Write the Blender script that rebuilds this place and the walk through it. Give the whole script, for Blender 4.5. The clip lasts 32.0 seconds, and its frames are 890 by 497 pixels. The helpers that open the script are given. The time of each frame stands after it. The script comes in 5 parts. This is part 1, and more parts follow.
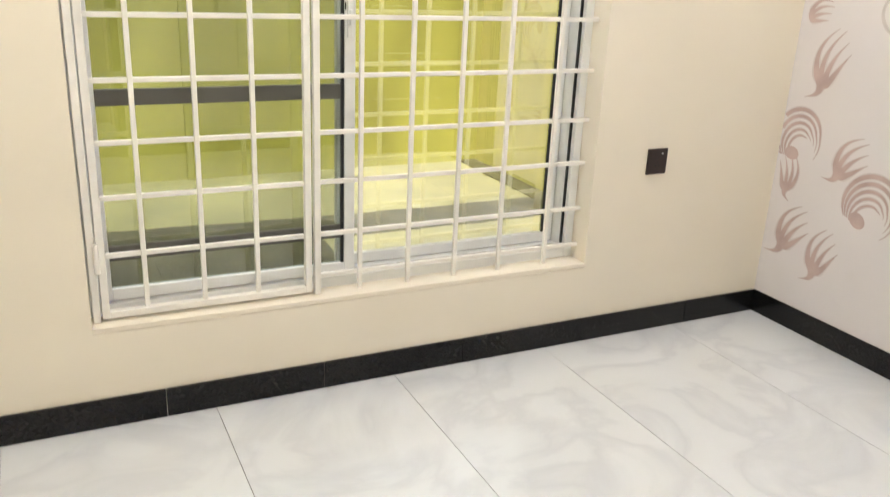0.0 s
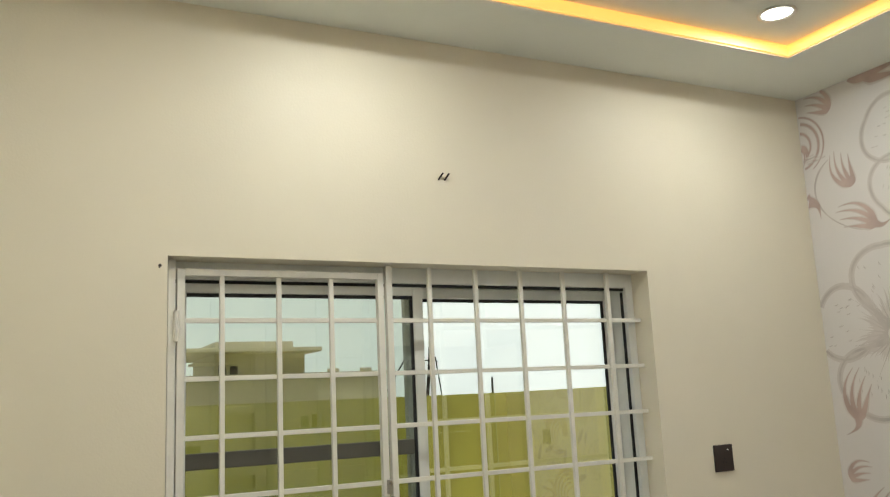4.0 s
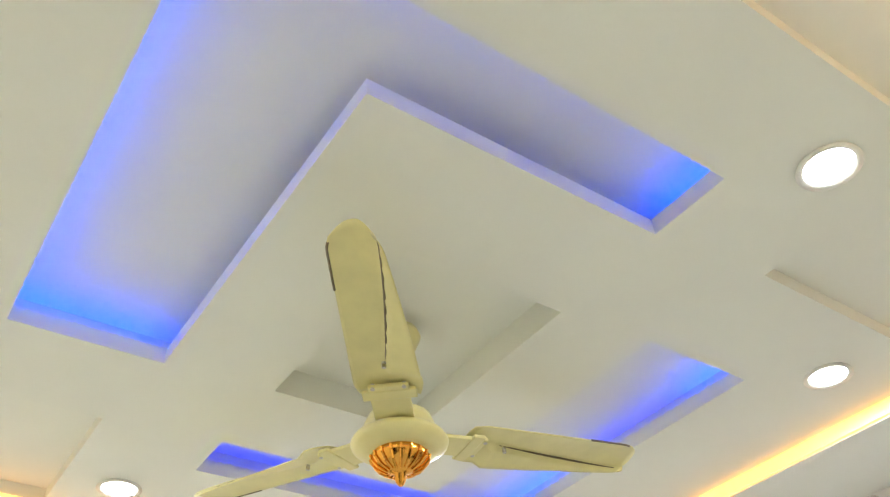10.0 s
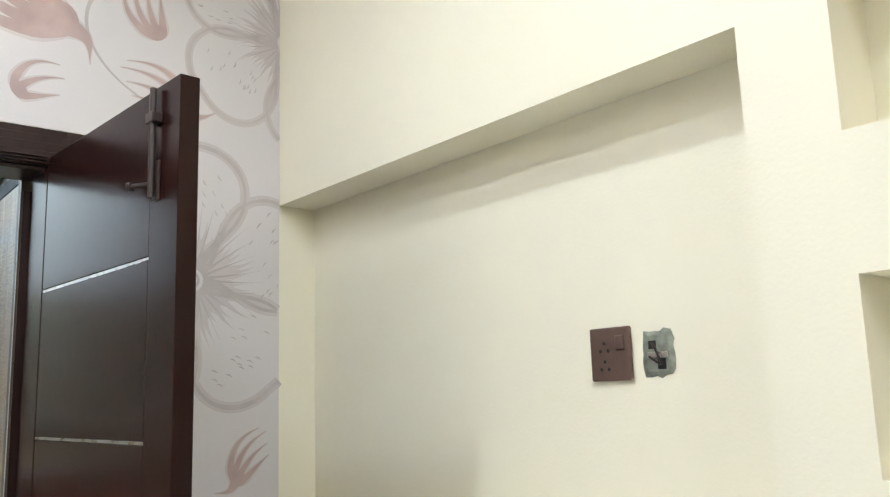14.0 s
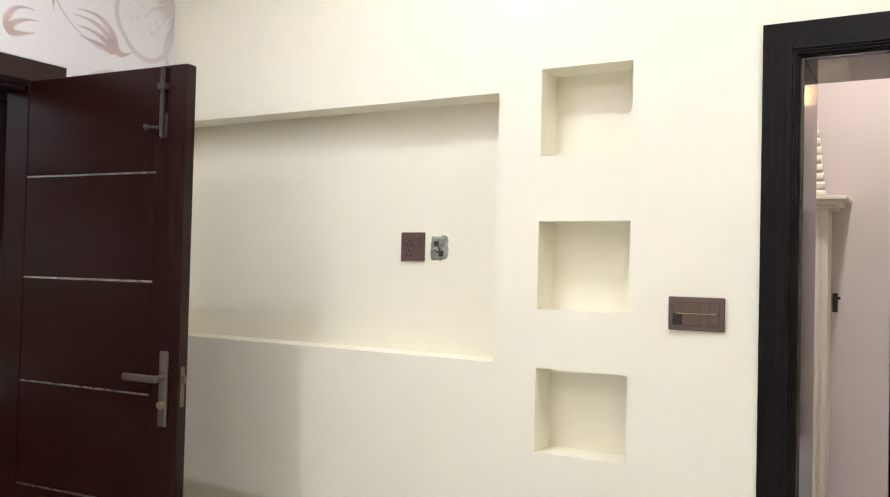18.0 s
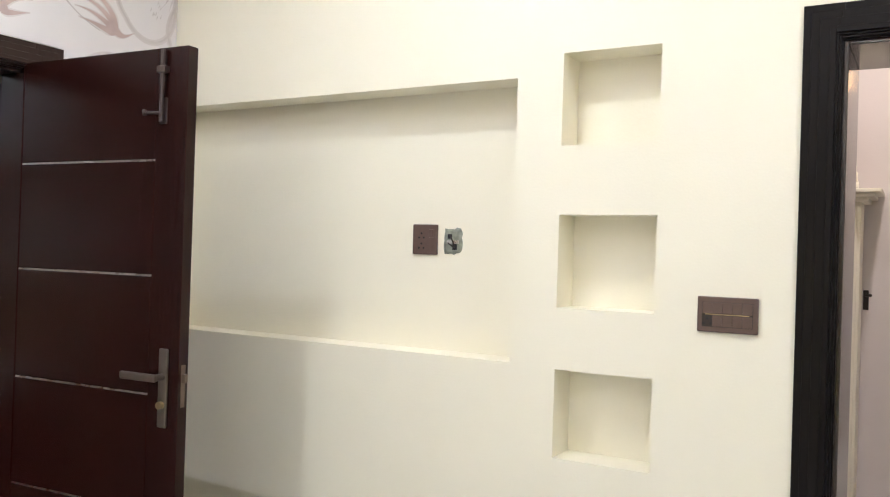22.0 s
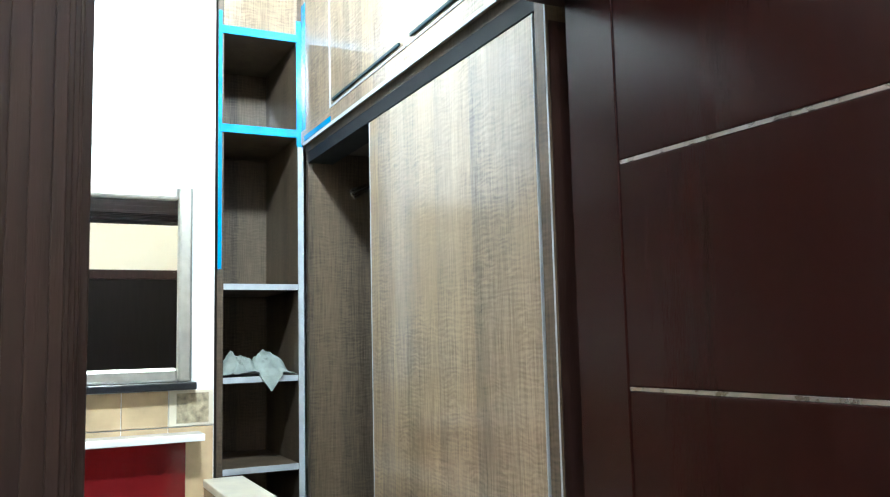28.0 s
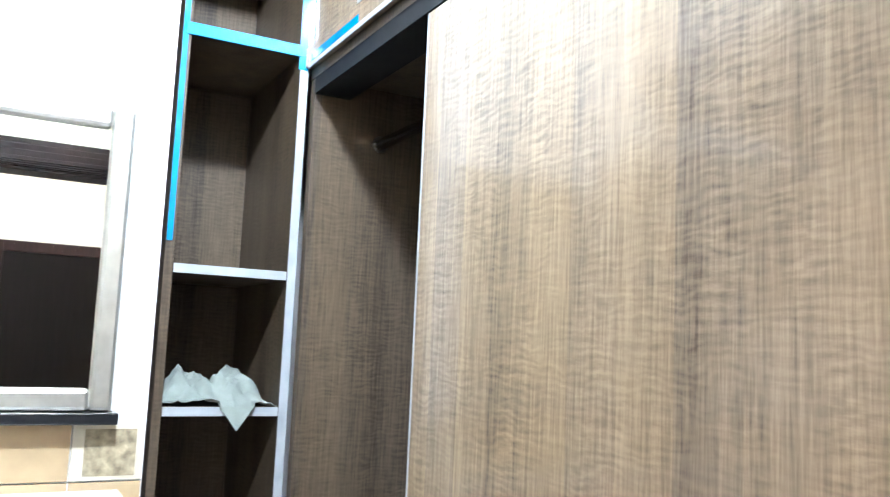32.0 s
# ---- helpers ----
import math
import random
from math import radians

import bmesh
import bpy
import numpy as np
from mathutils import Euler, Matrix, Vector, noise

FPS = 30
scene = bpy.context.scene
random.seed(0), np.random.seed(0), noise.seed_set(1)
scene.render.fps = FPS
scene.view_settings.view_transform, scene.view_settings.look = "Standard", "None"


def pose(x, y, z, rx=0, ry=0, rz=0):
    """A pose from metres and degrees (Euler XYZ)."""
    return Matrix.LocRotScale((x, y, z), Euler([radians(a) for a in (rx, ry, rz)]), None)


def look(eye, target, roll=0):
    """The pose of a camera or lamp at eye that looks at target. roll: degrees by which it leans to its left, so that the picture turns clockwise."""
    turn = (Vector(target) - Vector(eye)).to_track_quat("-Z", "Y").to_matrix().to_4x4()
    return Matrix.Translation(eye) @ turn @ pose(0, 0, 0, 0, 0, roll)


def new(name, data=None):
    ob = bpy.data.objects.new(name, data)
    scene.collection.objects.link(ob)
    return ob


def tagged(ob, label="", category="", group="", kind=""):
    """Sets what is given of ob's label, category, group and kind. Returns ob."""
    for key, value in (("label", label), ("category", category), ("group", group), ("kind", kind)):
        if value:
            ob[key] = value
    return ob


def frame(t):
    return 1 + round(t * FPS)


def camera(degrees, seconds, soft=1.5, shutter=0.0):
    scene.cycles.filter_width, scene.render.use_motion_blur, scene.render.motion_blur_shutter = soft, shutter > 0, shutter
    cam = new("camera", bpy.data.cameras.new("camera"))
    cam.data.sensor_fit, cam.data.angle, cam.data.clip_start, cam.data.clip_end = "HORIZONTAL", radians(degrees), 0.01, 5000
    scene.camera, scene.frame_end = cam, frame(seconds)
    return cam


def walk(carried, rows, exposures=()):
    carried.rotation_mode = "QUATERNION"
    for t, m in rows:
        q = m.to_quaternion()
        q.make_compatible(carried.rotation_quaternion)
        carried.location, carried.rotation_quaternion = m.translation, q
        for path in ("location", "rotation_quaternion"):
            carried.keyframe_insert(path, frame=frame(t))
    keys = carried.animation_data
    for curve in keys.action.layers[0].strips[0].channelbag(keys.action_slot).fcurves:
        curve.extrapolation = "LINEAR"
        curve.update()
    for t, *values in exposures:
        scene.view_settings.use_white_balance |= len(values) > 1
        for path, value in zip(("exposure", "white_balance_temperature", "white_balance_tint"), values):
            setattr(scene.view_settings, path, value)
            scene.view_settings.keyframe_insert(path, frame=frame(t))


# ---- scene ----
cam = camera(56.0, 32.0, soft=1.15, shutter=0.12)
PATH = [
    (0, (-2.852, 0.967, 1.464), (-2.01, 2.657, 0.806), 2.6),
    (0.5, (-2.891, 0.943, 1.539), (-2.093, 2.751, 1.232), -0.8),
    (1, (-2.84, 0.869, 1.551), (-2.132, 2.728, 1.339), -1.6),
    (1.5, (-2.828, 0.868, 1.553), (-2.165, 2.747, 1.379), -2.5),
    (2, (-2.841, 0.846, 1.562), (-2.183, 2.732, 1.421), -3.4),
    (2.5, (-2.863, 0.888, 1.6), (-2.196, 2.771, 1.498), -2.5),
    (3, (-2.956, 0.951, 1.669), (-2.215, 2.808, 1.655), -1.6),
    (3.5, (-3.043, 0.953, 1.662), (-2.245, 2.779, 1.834), -2.0),
    (4, (-3.131, 0.946, 1.697), (-2.251, 2.706, 2.052), -2.7),
    (4.5, (-3.148, 0.816, 1.714), (-2.255, 2.525, 2.246), -2.4),
    (6.5, (-2.911, 0.188, 1.701), (-2.28, 1.765, 2.755), -3.2),
    (7, (-2.942, 0.237, 1.69), (-2.304, 1.694, 2.902), -3.9),
    (7.5, (-2.942, 0.253, 1.732), (-2.293, 1.6, 3.061), -5.8),
    (8, (-2.944, 0.264, 1.749), (-2.267, 1.518, 3.153), -6.8),
    (8.5, (-2.921, 0.293, 1.759), (-2.199, 1.536, 3.15), -6.5),
    (9, (-2.901, 0.324, 1.765), (-2.135, 1.531, 3.164), -5.3),
    (9.5, (-2.877, 0.309, 1.786), (-2.068, 1.528, 3.149), -4.5),
    (10, (-2.843, 0.35, 1.789), (-1.929, 1.545, 3.107), -4.4),
    (10.5, (-2.851, 0.586, 1.769), (-1.626, 1.55, 3.021), -9.4),
    (11, (-2.799, 0.67, 1.782), (-1.335, 1.484, 2.875), -7.1),
    (11.6, (-2.69, 0.548, 1.655), (-1.03, 1.272, 2.504), -3.8),
    (12, (-2.546, 0.598, 1.626), (-0.731, 1.096, 2.303), -4.6),
    (12.2, (-2.531, 0.658, 1.592), (-0.651, 0.978, 2.196), -3.8),
    (12.7, (-2.456, 0.812, 1.604), (-0.506, 0.634, 2.008), -2.8),
    (13, (-2.357, 0.791, 1.546), (-0.438, 0.372, 1.923), -3.1),
    (13.5, (-2.183, 0.946, 1.512), (-0.436, 0.037, 1.857), -3.6),
    (14, (-2.108, 1.127, 1.523), (-0.588, -0.127, 1.862), -1.8),
    (14.5, (-2.149, 1.366, 1.541), (-0.814, -0.1, 1.81), -1.8),
    (16.5, (-2.533, 2.191, 1.573), (-1.516, 0.469, 1.618), -0.3),
    (17, (-2.638, 2.296, 1.525), (-1.614, 0.578, 1.562), 0.5),
    (17.5, (-2.644, 2.341, 1.537), (-1.641, 0.611, 1.566), 0.7),
    (18, (-2.623, 2.342, 1.514), (-1.627, 0.608, 1.56), 1.4),
    (18.5, (-2.627, 2.338, 1.499), (-1.626, 0.608, 1.567), 2.2),
    (19, (-2.694, 2.363, 1.537), (-1.661, 0.651, 1.557), 1.1),
    (19.5, (-2.723, 2.369, 1.561), (-1.693, 0.655, 1.575), 0.3),
    (20, (-2.723, 2.394, 1.591), (-1.715, 0.666, 1.577), -0.1),
    (20.5, (-2.698, 2.398, 1.575), (-1.708, 0.66, 1.567), 0.3),
    (21, (-2.687, 2.398, 1.581), (-1.704, 0.656, 1.568), 0.3),
    (21.5, (-2.642, 2.342, 1.544), (-1.665, 0.597, 1.558), 0.9),
    (22, (-2.54, 2.235, 1.541), (-1.527, 0.51, 1.552), 1.8),
    (22.5, (-2.481, 2.096, 1.623), (-1.277, 0.499, 1.598), 0.2),
    (23, (-2.316, 1.921, 1.533), (-0.86, 0.551, 1.582), 1.9),
    (23.5, (-2.235, 1.934, 1.487), (-0.614, 0.763, 1.541), 0.7),
    (24, (-2.316, 2.031, 1.473), (-0.638, 0.944, 1.535), -0.0),
    (24.5, (-2.387, 2.056, 1.489), (-0.676, 1.022, 1.539), -0.9),
    (25, (-2.327, 1.973, 1.496), (-0.592, 0.979, 1.555), -1.4),
    (25.5, (-2.183, 1.84, 1.499), (-0.416, 0.908, 1.597), -1.6),
    (26, (-1.943, 1.727, 1.521), (-0.157, 0.835, 1.648), -1.8),
    (26.5, (-1.706, 1.625, 1.534), (0.092, 0.763, 1.689), -2.1),
    (28.5, (-0.73, 1.335, 1.527), (1.03, 0.423, 1.794), -0.8),
    (29, (-0.449, 1.291, 1.528), (1.256, 0.298, 1.854), 0.3),
    (29.5, (-0.276, 1.299, 1.547), (1.334, 0.16, 1.88), 0.6),
    (30, (-0.208, 1.301, 1.541), (1.35, 0.093, 1.877), 1.9),
    (30.5, (-0.193, 1.305, 1.533), (1.342, 0.069, 1.874), 1.8),
    (31, (-0.188, 1.298, 1.548), (1.353, 0.062, 1.86), 2.5),
    (31.5, (-0.167, 1.272, 1.556), (1.39, 0.05, 1.845), 2.7),
    (32, (-0.166, 1.192, 1.573), (1.589, 0.26, 1.799), 2.5),
]
# stops by which the camera opened or closed on its way, with its white balance
EXPOSURES = [
    (0.0, 0.1, 6500, 12), (1.0, -0.58, 7400, -3), (2.0, -0.58, 7500, -1), (3.0, -0.65, 7200, -1), (4.0, -1.0, 6700, 3), (4.5, -1.0, 6600, 3), (7.0, -0.32, 5900, 5), (8.0, -0.2, 5950, 8), (9.5, 0.04, 6050, 8),
    (11.0, -0.08, 6500, 3), (12.0, -0.44, 6350, 6), (12.4, -0.40, 6300, 4), (13.0, -0.2, 6000, 4), (14.5, -0.06, 5800, 11), (19.0, -0.06, 5900, 14), (22.0, -0.06, 5900, 14), (24.0, 0.33, 5700, 6), (25.0, 0.24, 5700, 4), (26.5, 0.14, 5700, 1),
    (28.5, 0.42, 5800, 9), (30.0, 0.64, 5800, 14), (31.0, 0.80, 5800, 14), (32.0, 0.78, 5800, 15),
]
walk(cam, [(t, look(eye, target, roll)) for t, eye, target, roll in PATH], EXPOSURES)

# ---- world and light ----
L = 3.52          # window wall
ZC = 2.98         # underside of the dropped ceiling border
ZT = 3.03         # underside of the ceiling's middle
XW = -3.66        # west wall
CX, CY = -1.83, 1.86   # middle of the ceiling pattern

DRESS = 52        # watts of the dressing room lamp
ROOM = 13         # watts of a bedroom downlight
world = bpy.data.worlds.new("world")
scene.world = world
world.use_nodes = True
wn = world.node_tree.nodes
sky = wn.new("ShaderNodeTexSky")
sky.sky_type, sky.sun_disc = "NISHITA", False
sky.sun_elevation, sky.sun_rotation = radians(50), radians(200)
sky.dust_density = 6.0
wn["Background"].inputs[1].default_value = 0.08
world.node_tree.links.new(sky.outputs[0], wn["Background"].inputs[0])
sun = new("sun", bpy.data.lights.new("sun", "SUN"))
sun.data.energy, sun.data.angle, sun.data.color = 4.6, radians(12), (1, 0.95, 0.86)
sun.matrix_world = look((0, 0, 10), (1.2, 3.5, 0))


# ---- small builders ----
def mesh_of(bm, name):
    me = bpy.data.meshes.new(name)
    bmesh.ops.recalc_face_normals(bm, faces=bm.faces)
    bm.to_mesh(me)
    bm.free()
    return me


def link(name, bm, material, smooth=False):
    me = mesh_of(bm, name)
    if material:
        me.materials.append(material)
    if smooth:
        for p in me.polygons:
            p.use_smooth = True
    return new(name, me)


def thing(name, at=(0, 0, 0), label="", category="", group="", kind="", rz=0):
    ob = new(name)
    ob.matrix_world = pose(*at, 0, 0, rz)
    ob.empty_display_size = 0.1
    return tagged(ob, label, category, group, kind)


def part(name, bm, material, parent, label="", smooth=False):
    ob = link(name, bm, material, smooth)
    ob.parent = parent
    if label:
        tagged(ob, label)
    return ob


def add_box(bm, a, b, bevel=0.0):
    x0, x1 = sorted((a[0], b[0])); y0, y1 = sorted((a[1], b[1])); z0, z1 = sorted((a[2], b[2]))
    m = Matrix.Translation(((x0 + x1) / 2, (y0 + y1) / 2, (z0 + z1) / 2)) @ Matrix.Diagonal((x1 - x0, y1 - y0, z1 - z0, 1))
    r = bmesh.ops.create_cube(bm, size=1, matrix=m)
    if bevel:
        edges = list({e for v in r["verts"] for e in v.link_edges})
        bmesh.ops.bevel(bm, geom=edges, offset=bevel, segments=2, affect="EDGES", profile=0.5)
    return bm


def box(a, b, bevel=0.0):
    return add_box(bmesh.new(), a, b, bevel)


def boxes(pairs, bevel=0.0):
    bm = bmesh.new()
    for a, b in pairs:
        add_box(bm, a, b, bevel)
    return bm


def add_rod(bm, a, b, r, n=12, r2=None):
    a, b = Vector(a), Vector(b)
    d = b - a
    m = Matrix.Translation((a + b) / 2) @ d.to_track_quat("Z", "Y").to_matrix().to_4x4()
    bmesh.ops.create_cone(bm, cap_ends=True, segments=n, radius1=r, radius2=r if r2 is None else r2, depth=d.length, matrix=m)
    return bm


def rod(a, b, r, n=12, r2=None):
    return add_rod(bmesh.new(), a, b, r, n, r2)


def lathe(profile, n=32, axis_at=(0, 0, 0), caps=False):
    """A turned shape from (radius, height) pairs round the z axis."""
    bm = bmesh.new()
    rings = []
    for r, z in profile:
        rings.append([bm.verts.new((axis_at[0] + r * math.cos(2 * math.pi * k / n), axis_at[1] + r * math.sin(2 * math.pi * k / n), axis_at[2] + z)) for k in range(n)])
    for a, b in zip(rings, rings[1:]):
        for k in range(n):
            bm.faces.new((a[k], a[(k + 1) % n], b[(k + 1) % n], b[k]))
    if caps and profile[0][0] > 1e-4:
        bm.faces.new(rings[0][::-1])
    if caps and profile[-1][0] > 1e-4:
        bm.faces.new(rings[-1])
    bmesh.ops.remove_doubles(bm, verts=bm.verts, dist=1e-5)
    return bm


# ---- materials ----
def material(name, color, rough=0.6, metal=0.0, vary=0.06, scale=6.0, bump=0.0, bump_scale=60.0, coat=0.0, stretch=(1, 1, 1), emit=None, power=0.0, spec=0.5):
    """A plain painted or solid surface with variation at two scales and fine relief."""
    m = bpy.data.materials.new(name)
    m.use_nodes = True
    nt = m.node_tree
    p = nt.nodes["Principled BSDF"]
    p.inputs["Roughness"].default_value = rough
    p.inputs["Metallic"].default_value = metal
    p.inputs["Coat Weight"].default_value = coat
    p.inputs["Coat Roughness"].default_value = 0.08
    p.inputs["Specular IOR Level"].default_value = spec
    co = nt.nodes.new("ShaderNodeTexCoord")
    mp = nt.nodes.new("ShaderNodeMapping")
    mp.inputs["Scale"].default_value = stretch
    nt.links.new(co.outputs["Object"], mp.inputs[0])
    big = nt.nodes.new("ShaderNodeTexNoise")
    big.inputs["Scale"].default_value = scale
    big.inputs["Detail"].default_value = 5
    nt.links.new(mp.outputs[0], big.inputs["Vector"])
    ramp = nt.nodes.new("ShaderNodeValToRGB")
    c = Vector(color[:3])
    lo, hi = c * (1 - vary), c * (1 + vary)
    ramp.color_ramp.elements[0].color = (*lo, 1)
    ramp.color_ramp.elements[1].color = (*[min(1, v) for v in hi], 1)
    ramp.color_ramp.elements[0].position, ramp.color_ramp.elements[1].position = 0.3, 0.7
    nt.links.new(big.outputs["Fac"], ramp.inputs[0])
    nt.links.new(ramp.outputs[0], p.inputs["Base Color"])
    rr = nt.nodes.new("ShaderNodeMapRange")
    rr.inputs["To Min"].default_value, rr.inputs["To Max"].default_value = max(0.02, rough * 0.85), min(1, rough * 1.15)
    nt.links.new(big.outputs["Fac"], rr.inputs["Value"])
    nt.links.new(rr.outputs[0], p.inputs["Roughness"])
    if bump:
        fine = nt.nodes.new("ShaderNodeTexNoise")
        fine.inputs["Scale"].default_value = bump_scale
        fine.inputs["Detail"].default_value = 3
        nt.links.new(mp.outputs[0], fine.inputs["Vector"])
        bp = nt.nodes.new("ShaderNodeBump")
        bp.inputs["Strength"].default_value = bump
        bp.inputs["Distance"].default_value = 0.004
        nt.links.new(fine.outputs["Fac"], bp.inputs["Height"])
        nt.links.new(bp.outputs[0], p.inputs["Normal"])
    if emit:
        p.inputs["Emission Color"].default_value = (*emit, 1)
        p.inputs["Emission Strength"].default_value = power
    return m


CREAM = material("cream wall paint", (0.89, 0.84, 0.67), 0.55, vary=0.025, scale=2.0, bump=0.12, bump_scale=140)
PEACH = material("pale peach wall paint", (0.79, 0.72, 0.59), 0.55, vary=0.025, scale=2.0, bump=0.12, bump_scale=140)
WHITE = material("white ceiling paint", (0.78, 0.79, 0.73), 0.7, vary=0.02, scale=3.0, bump=0.06, bump_scale=120)
BWHITE = material("white bathroom paint", (0.85, 0.86, 0.86), 0.5, vary=0.02, scale=3.0)
BLACKSK = material("black granite skirting", (0.008, 0.008, 0.008), 0.2, vary=0.5, scale=90, spec=0.3)
TILE = material("white marble floor tile", (0.78, 0.78, 0.78), 0.12, vary=0.08, scale=3.0, coat=0.3)
GROUT = material("pale grout", (0.55, 0.54, 0.52), 0.8)
DOORW = material("dark mahogany door wood", (0.016, 0.0040, 0.003), 0.24, vary=0.08, scale=4, bump=0.04, bump_scale=70, spec=0.2, stretch=(8, 8, 0.7))
DOORG = material("polished mahogany door jamb", (0.018, 0.007, 0.005), 0.14, vary=0.14, scale=4, spec=0.8, stretch=(8, 8, 0.7))
FRAMEW = material("dark wenge door frame wood", (0.022, 0.0105, 0.0085), 0.34, vary=0.3, scale=6, bump=0.1, bump_scale=60, spec=0.25, stretch=(9, 9, 0.6))
# same grain as FRAMEW in a near black colour
FRAMEB = material("near black door frame wood", (0.0065, 0.0048, 0.0042), 0.34, vary=0.3, scale=6, bump=0.1, bump_scale=60, spec=0.16, stretch=(9, 9, 0.6))
STEEL = material("brushed steel", (0.55, 0.52, 0.48), 0.28, 1.0, vary=0.05, scale=40)
HANDLEM = material("antique steel", (0.27, 0.235, 0.20), 0.3, 1.0, vary=0.12, scale=40)
KEYM = material("pale brass", (0.58, 0.44, 0.25), 0.3, 1.0, vary=0.1, scale=30)
CHROME = material("polished chrome", (0.8, 0.8, 0.8), 0.08, 1.0, vary=0.02)
BRASS = material("gold plated metal", (0.75, 0.36, 0.06), 0.18, 1.0, vary=0.1, scale=30)
BROWNP = material("brown plastic plate", (0.115, 0.072, 0.057), 0.35, vary=0.08, scale=60)
BROWND = material("dark brown plastic", (0.028, 0.017, 0.014), 0.35, vary=0.08, scale=60)
GRILLE = material("cream painted steel grille", (0.80, 0.77, 0.70), 0.45, vary=0.05, scale=20, bump=0.08, bump_scale=90)
ALU = material("white powder coated aluminium", (0.78, 0.78, 0.75), 0.4, vary=0.03, scale=20)
RUBBER = material("black rubber gasket", (0.015, 0.015, 0.016), 0.6)
FANB = material("cream enamelled fan blade", (0.70, 0.64, 0.29), 0.35, vary=0.06, scale=14, coat=0.2)
FANG = material("dark gold fan trim and fold shadow", (0.15, 0.115, 0.05), 0.4, vary=0.3, scale=40)
BLUEF = material("blue protective film", (0.006, 0.20, 0.42), 0.2, vary=0.2, scale=14, coat=0.5)
EDGE = material("pale grey edge banding", (0.36, 0.385, 0.41), 0.3, vary=0.08, scale=30)
TRACK = material("dark teal anodised track", (0.005, 0.026, 0.032), 0.55, vary=0.2, scale=20, spec=0.3)
PORCELAIN = material("white glazed ceramic", (0.86, 0.87, 0.87), 0.08, vary=0.01, coat=0.5)
REDLAC = material("glossy dark red lacquer", (0.14, 0.006, 0.008), 0.12, vary=0.12, scale=8, coat=0.5)
CLOTH = material("pale grey crumpled cloth", (0.21, 0.24, 0.22), 0.85, vary=0.15, scale=25, bump=0.3, bump_scale=250)
WARM = material("warm white led strip", (1, 0.7, 0.3), 0.5, emit=(1.0, 0.44, 0.09), power=2.4)
SLIDE = material("black anodised sliding track", (0.006, 0.007, 0.009), 0.6, vary=0.2, scale=20, spec=0.15)
BLUEL = material("blue led strip", (0.1, 0.3, 1), 0.5, emit=(0.002, 0.08, 1.0), power=12.0)
BLUED = material("dim blue led strip", (0.1, 0.2, 0.9), 0.5, emit=(0.004, 0.03, 1.0), power=4.5)
DOWNL = material("white downlight diffuser", (1, 1, 1), 0.5, emit=(1.0, 0.97, 0.92), power=22.0)
YARDW = material("yellow green painted yard wall", (0.56, 0.545, 0.14), 0.8, vary=0.22, scale=2.2, bump=0.2, bump_scale=30, stretch=(1, 1, 0.35))
YARDG = material("pale concrete yard floor", (0.46, 0.44, 0.22), 0.85, vary=0.2, scale=2, bump=0.2, bump_scale=40)
YPANEL = material("pale yellow printed wall panel", (.82, .78, .30), .6, vary=.06, scale=1.5)
MAUVE = material("mauve grey hall paint", (0.70, 0.625, 0.61), 0.6, vary=0.03, scale=2.0, bump=0.1, bump_scale=140)

# ---- the bedroom's shell ----
def structure(name, bm, mat, label):
    return tagged(link(name, bm, mat), label, "structure", kind="structure")


WX0, WX1, WZ0, WZ1 = -2.772, -0.958, 0.32, 2.16      # window opening
DY0, DY1, DZ = 0.575, 1.365, 2.096                   # dressing room doorway
D2X0, D2X1 = -3.09, -2.326                          # hall doorway
TOP = 3.30
structure("wall_north", boxes([((XW - .2, L, 0), (WX0, L + .23, TOP)), ((WX1, L, 0), (0.0, L + .23, TOP)), ((WX0, L, 0), (WX1, L + .23, WZ0)), ((WX0, L, WZ1), (WX1, L + .23, TOP))]), PEACH, "pale peach painted wall with a wide barred window")
structure("wall_east", boxes([((0, DY1, 0), (.12, L + .23, TOP)), ((0, -.30, 0), (.12, DY0, TOP)), ((0, DY0, DZ), (.12, DY1, TOP))]), CREAM, "wall with floral wallpaper beside the dressing room door")
structure("wall_west", box((XW - .2, -.3, 0), (XW, L, TOP)), CREAM, "plain cream painted wall")
RX, RZ0, RZ1, RD = -1.46, 1.225, 2.065, .115
NX0, NX1 = -1.888, -1.604
NZ = [(1.86, 2.126), (1.395, 1.662), (.965, 1.218)]
FT = 2.74
cells = []
xs = [XW, D2X0, D2X1, NX0, NX1, RX, 0]
for x0, x1 in zip(xs, xs[1:]):
    if (x0, x1) == (D2X0, D2X1):
        cells.append(((x0, -.15, DZ), (x1, 0, FT)))
    elif (x0, x1) == (NX0, NX1):
        zs = [0] + [v for a, b in sorted(NZ) for v in (a, b)] + [FT]
        for k in range(0, len(zs), 2):
            cells.append(((x0, -.15, zs[k]), (x1, 0, zs[k + 1])))
        for a, b in NZ:
            cells.append(((x0, -.15, a), (x1, -.12, b)))
    elif x0 == RX:
        cells += [((x0, -.15, 0), (x1, 0, .12)), ((x0, -.15, .12), (x1, -RD, .668)), ((x0, -.15, .668), (x1, 0, RZ0)), ((x0, -.15, RZ1), (x1, 0, FT)), ((x0, -.15, RZ0), (x1, -RD, RZ1))]
    else:
        cells.append(((x0, -.15, 0), (x1, 0, FT)))
structure("wall_south_front", boxes(cells), CREAM, "cream false wall with two long recesses and three square niches")
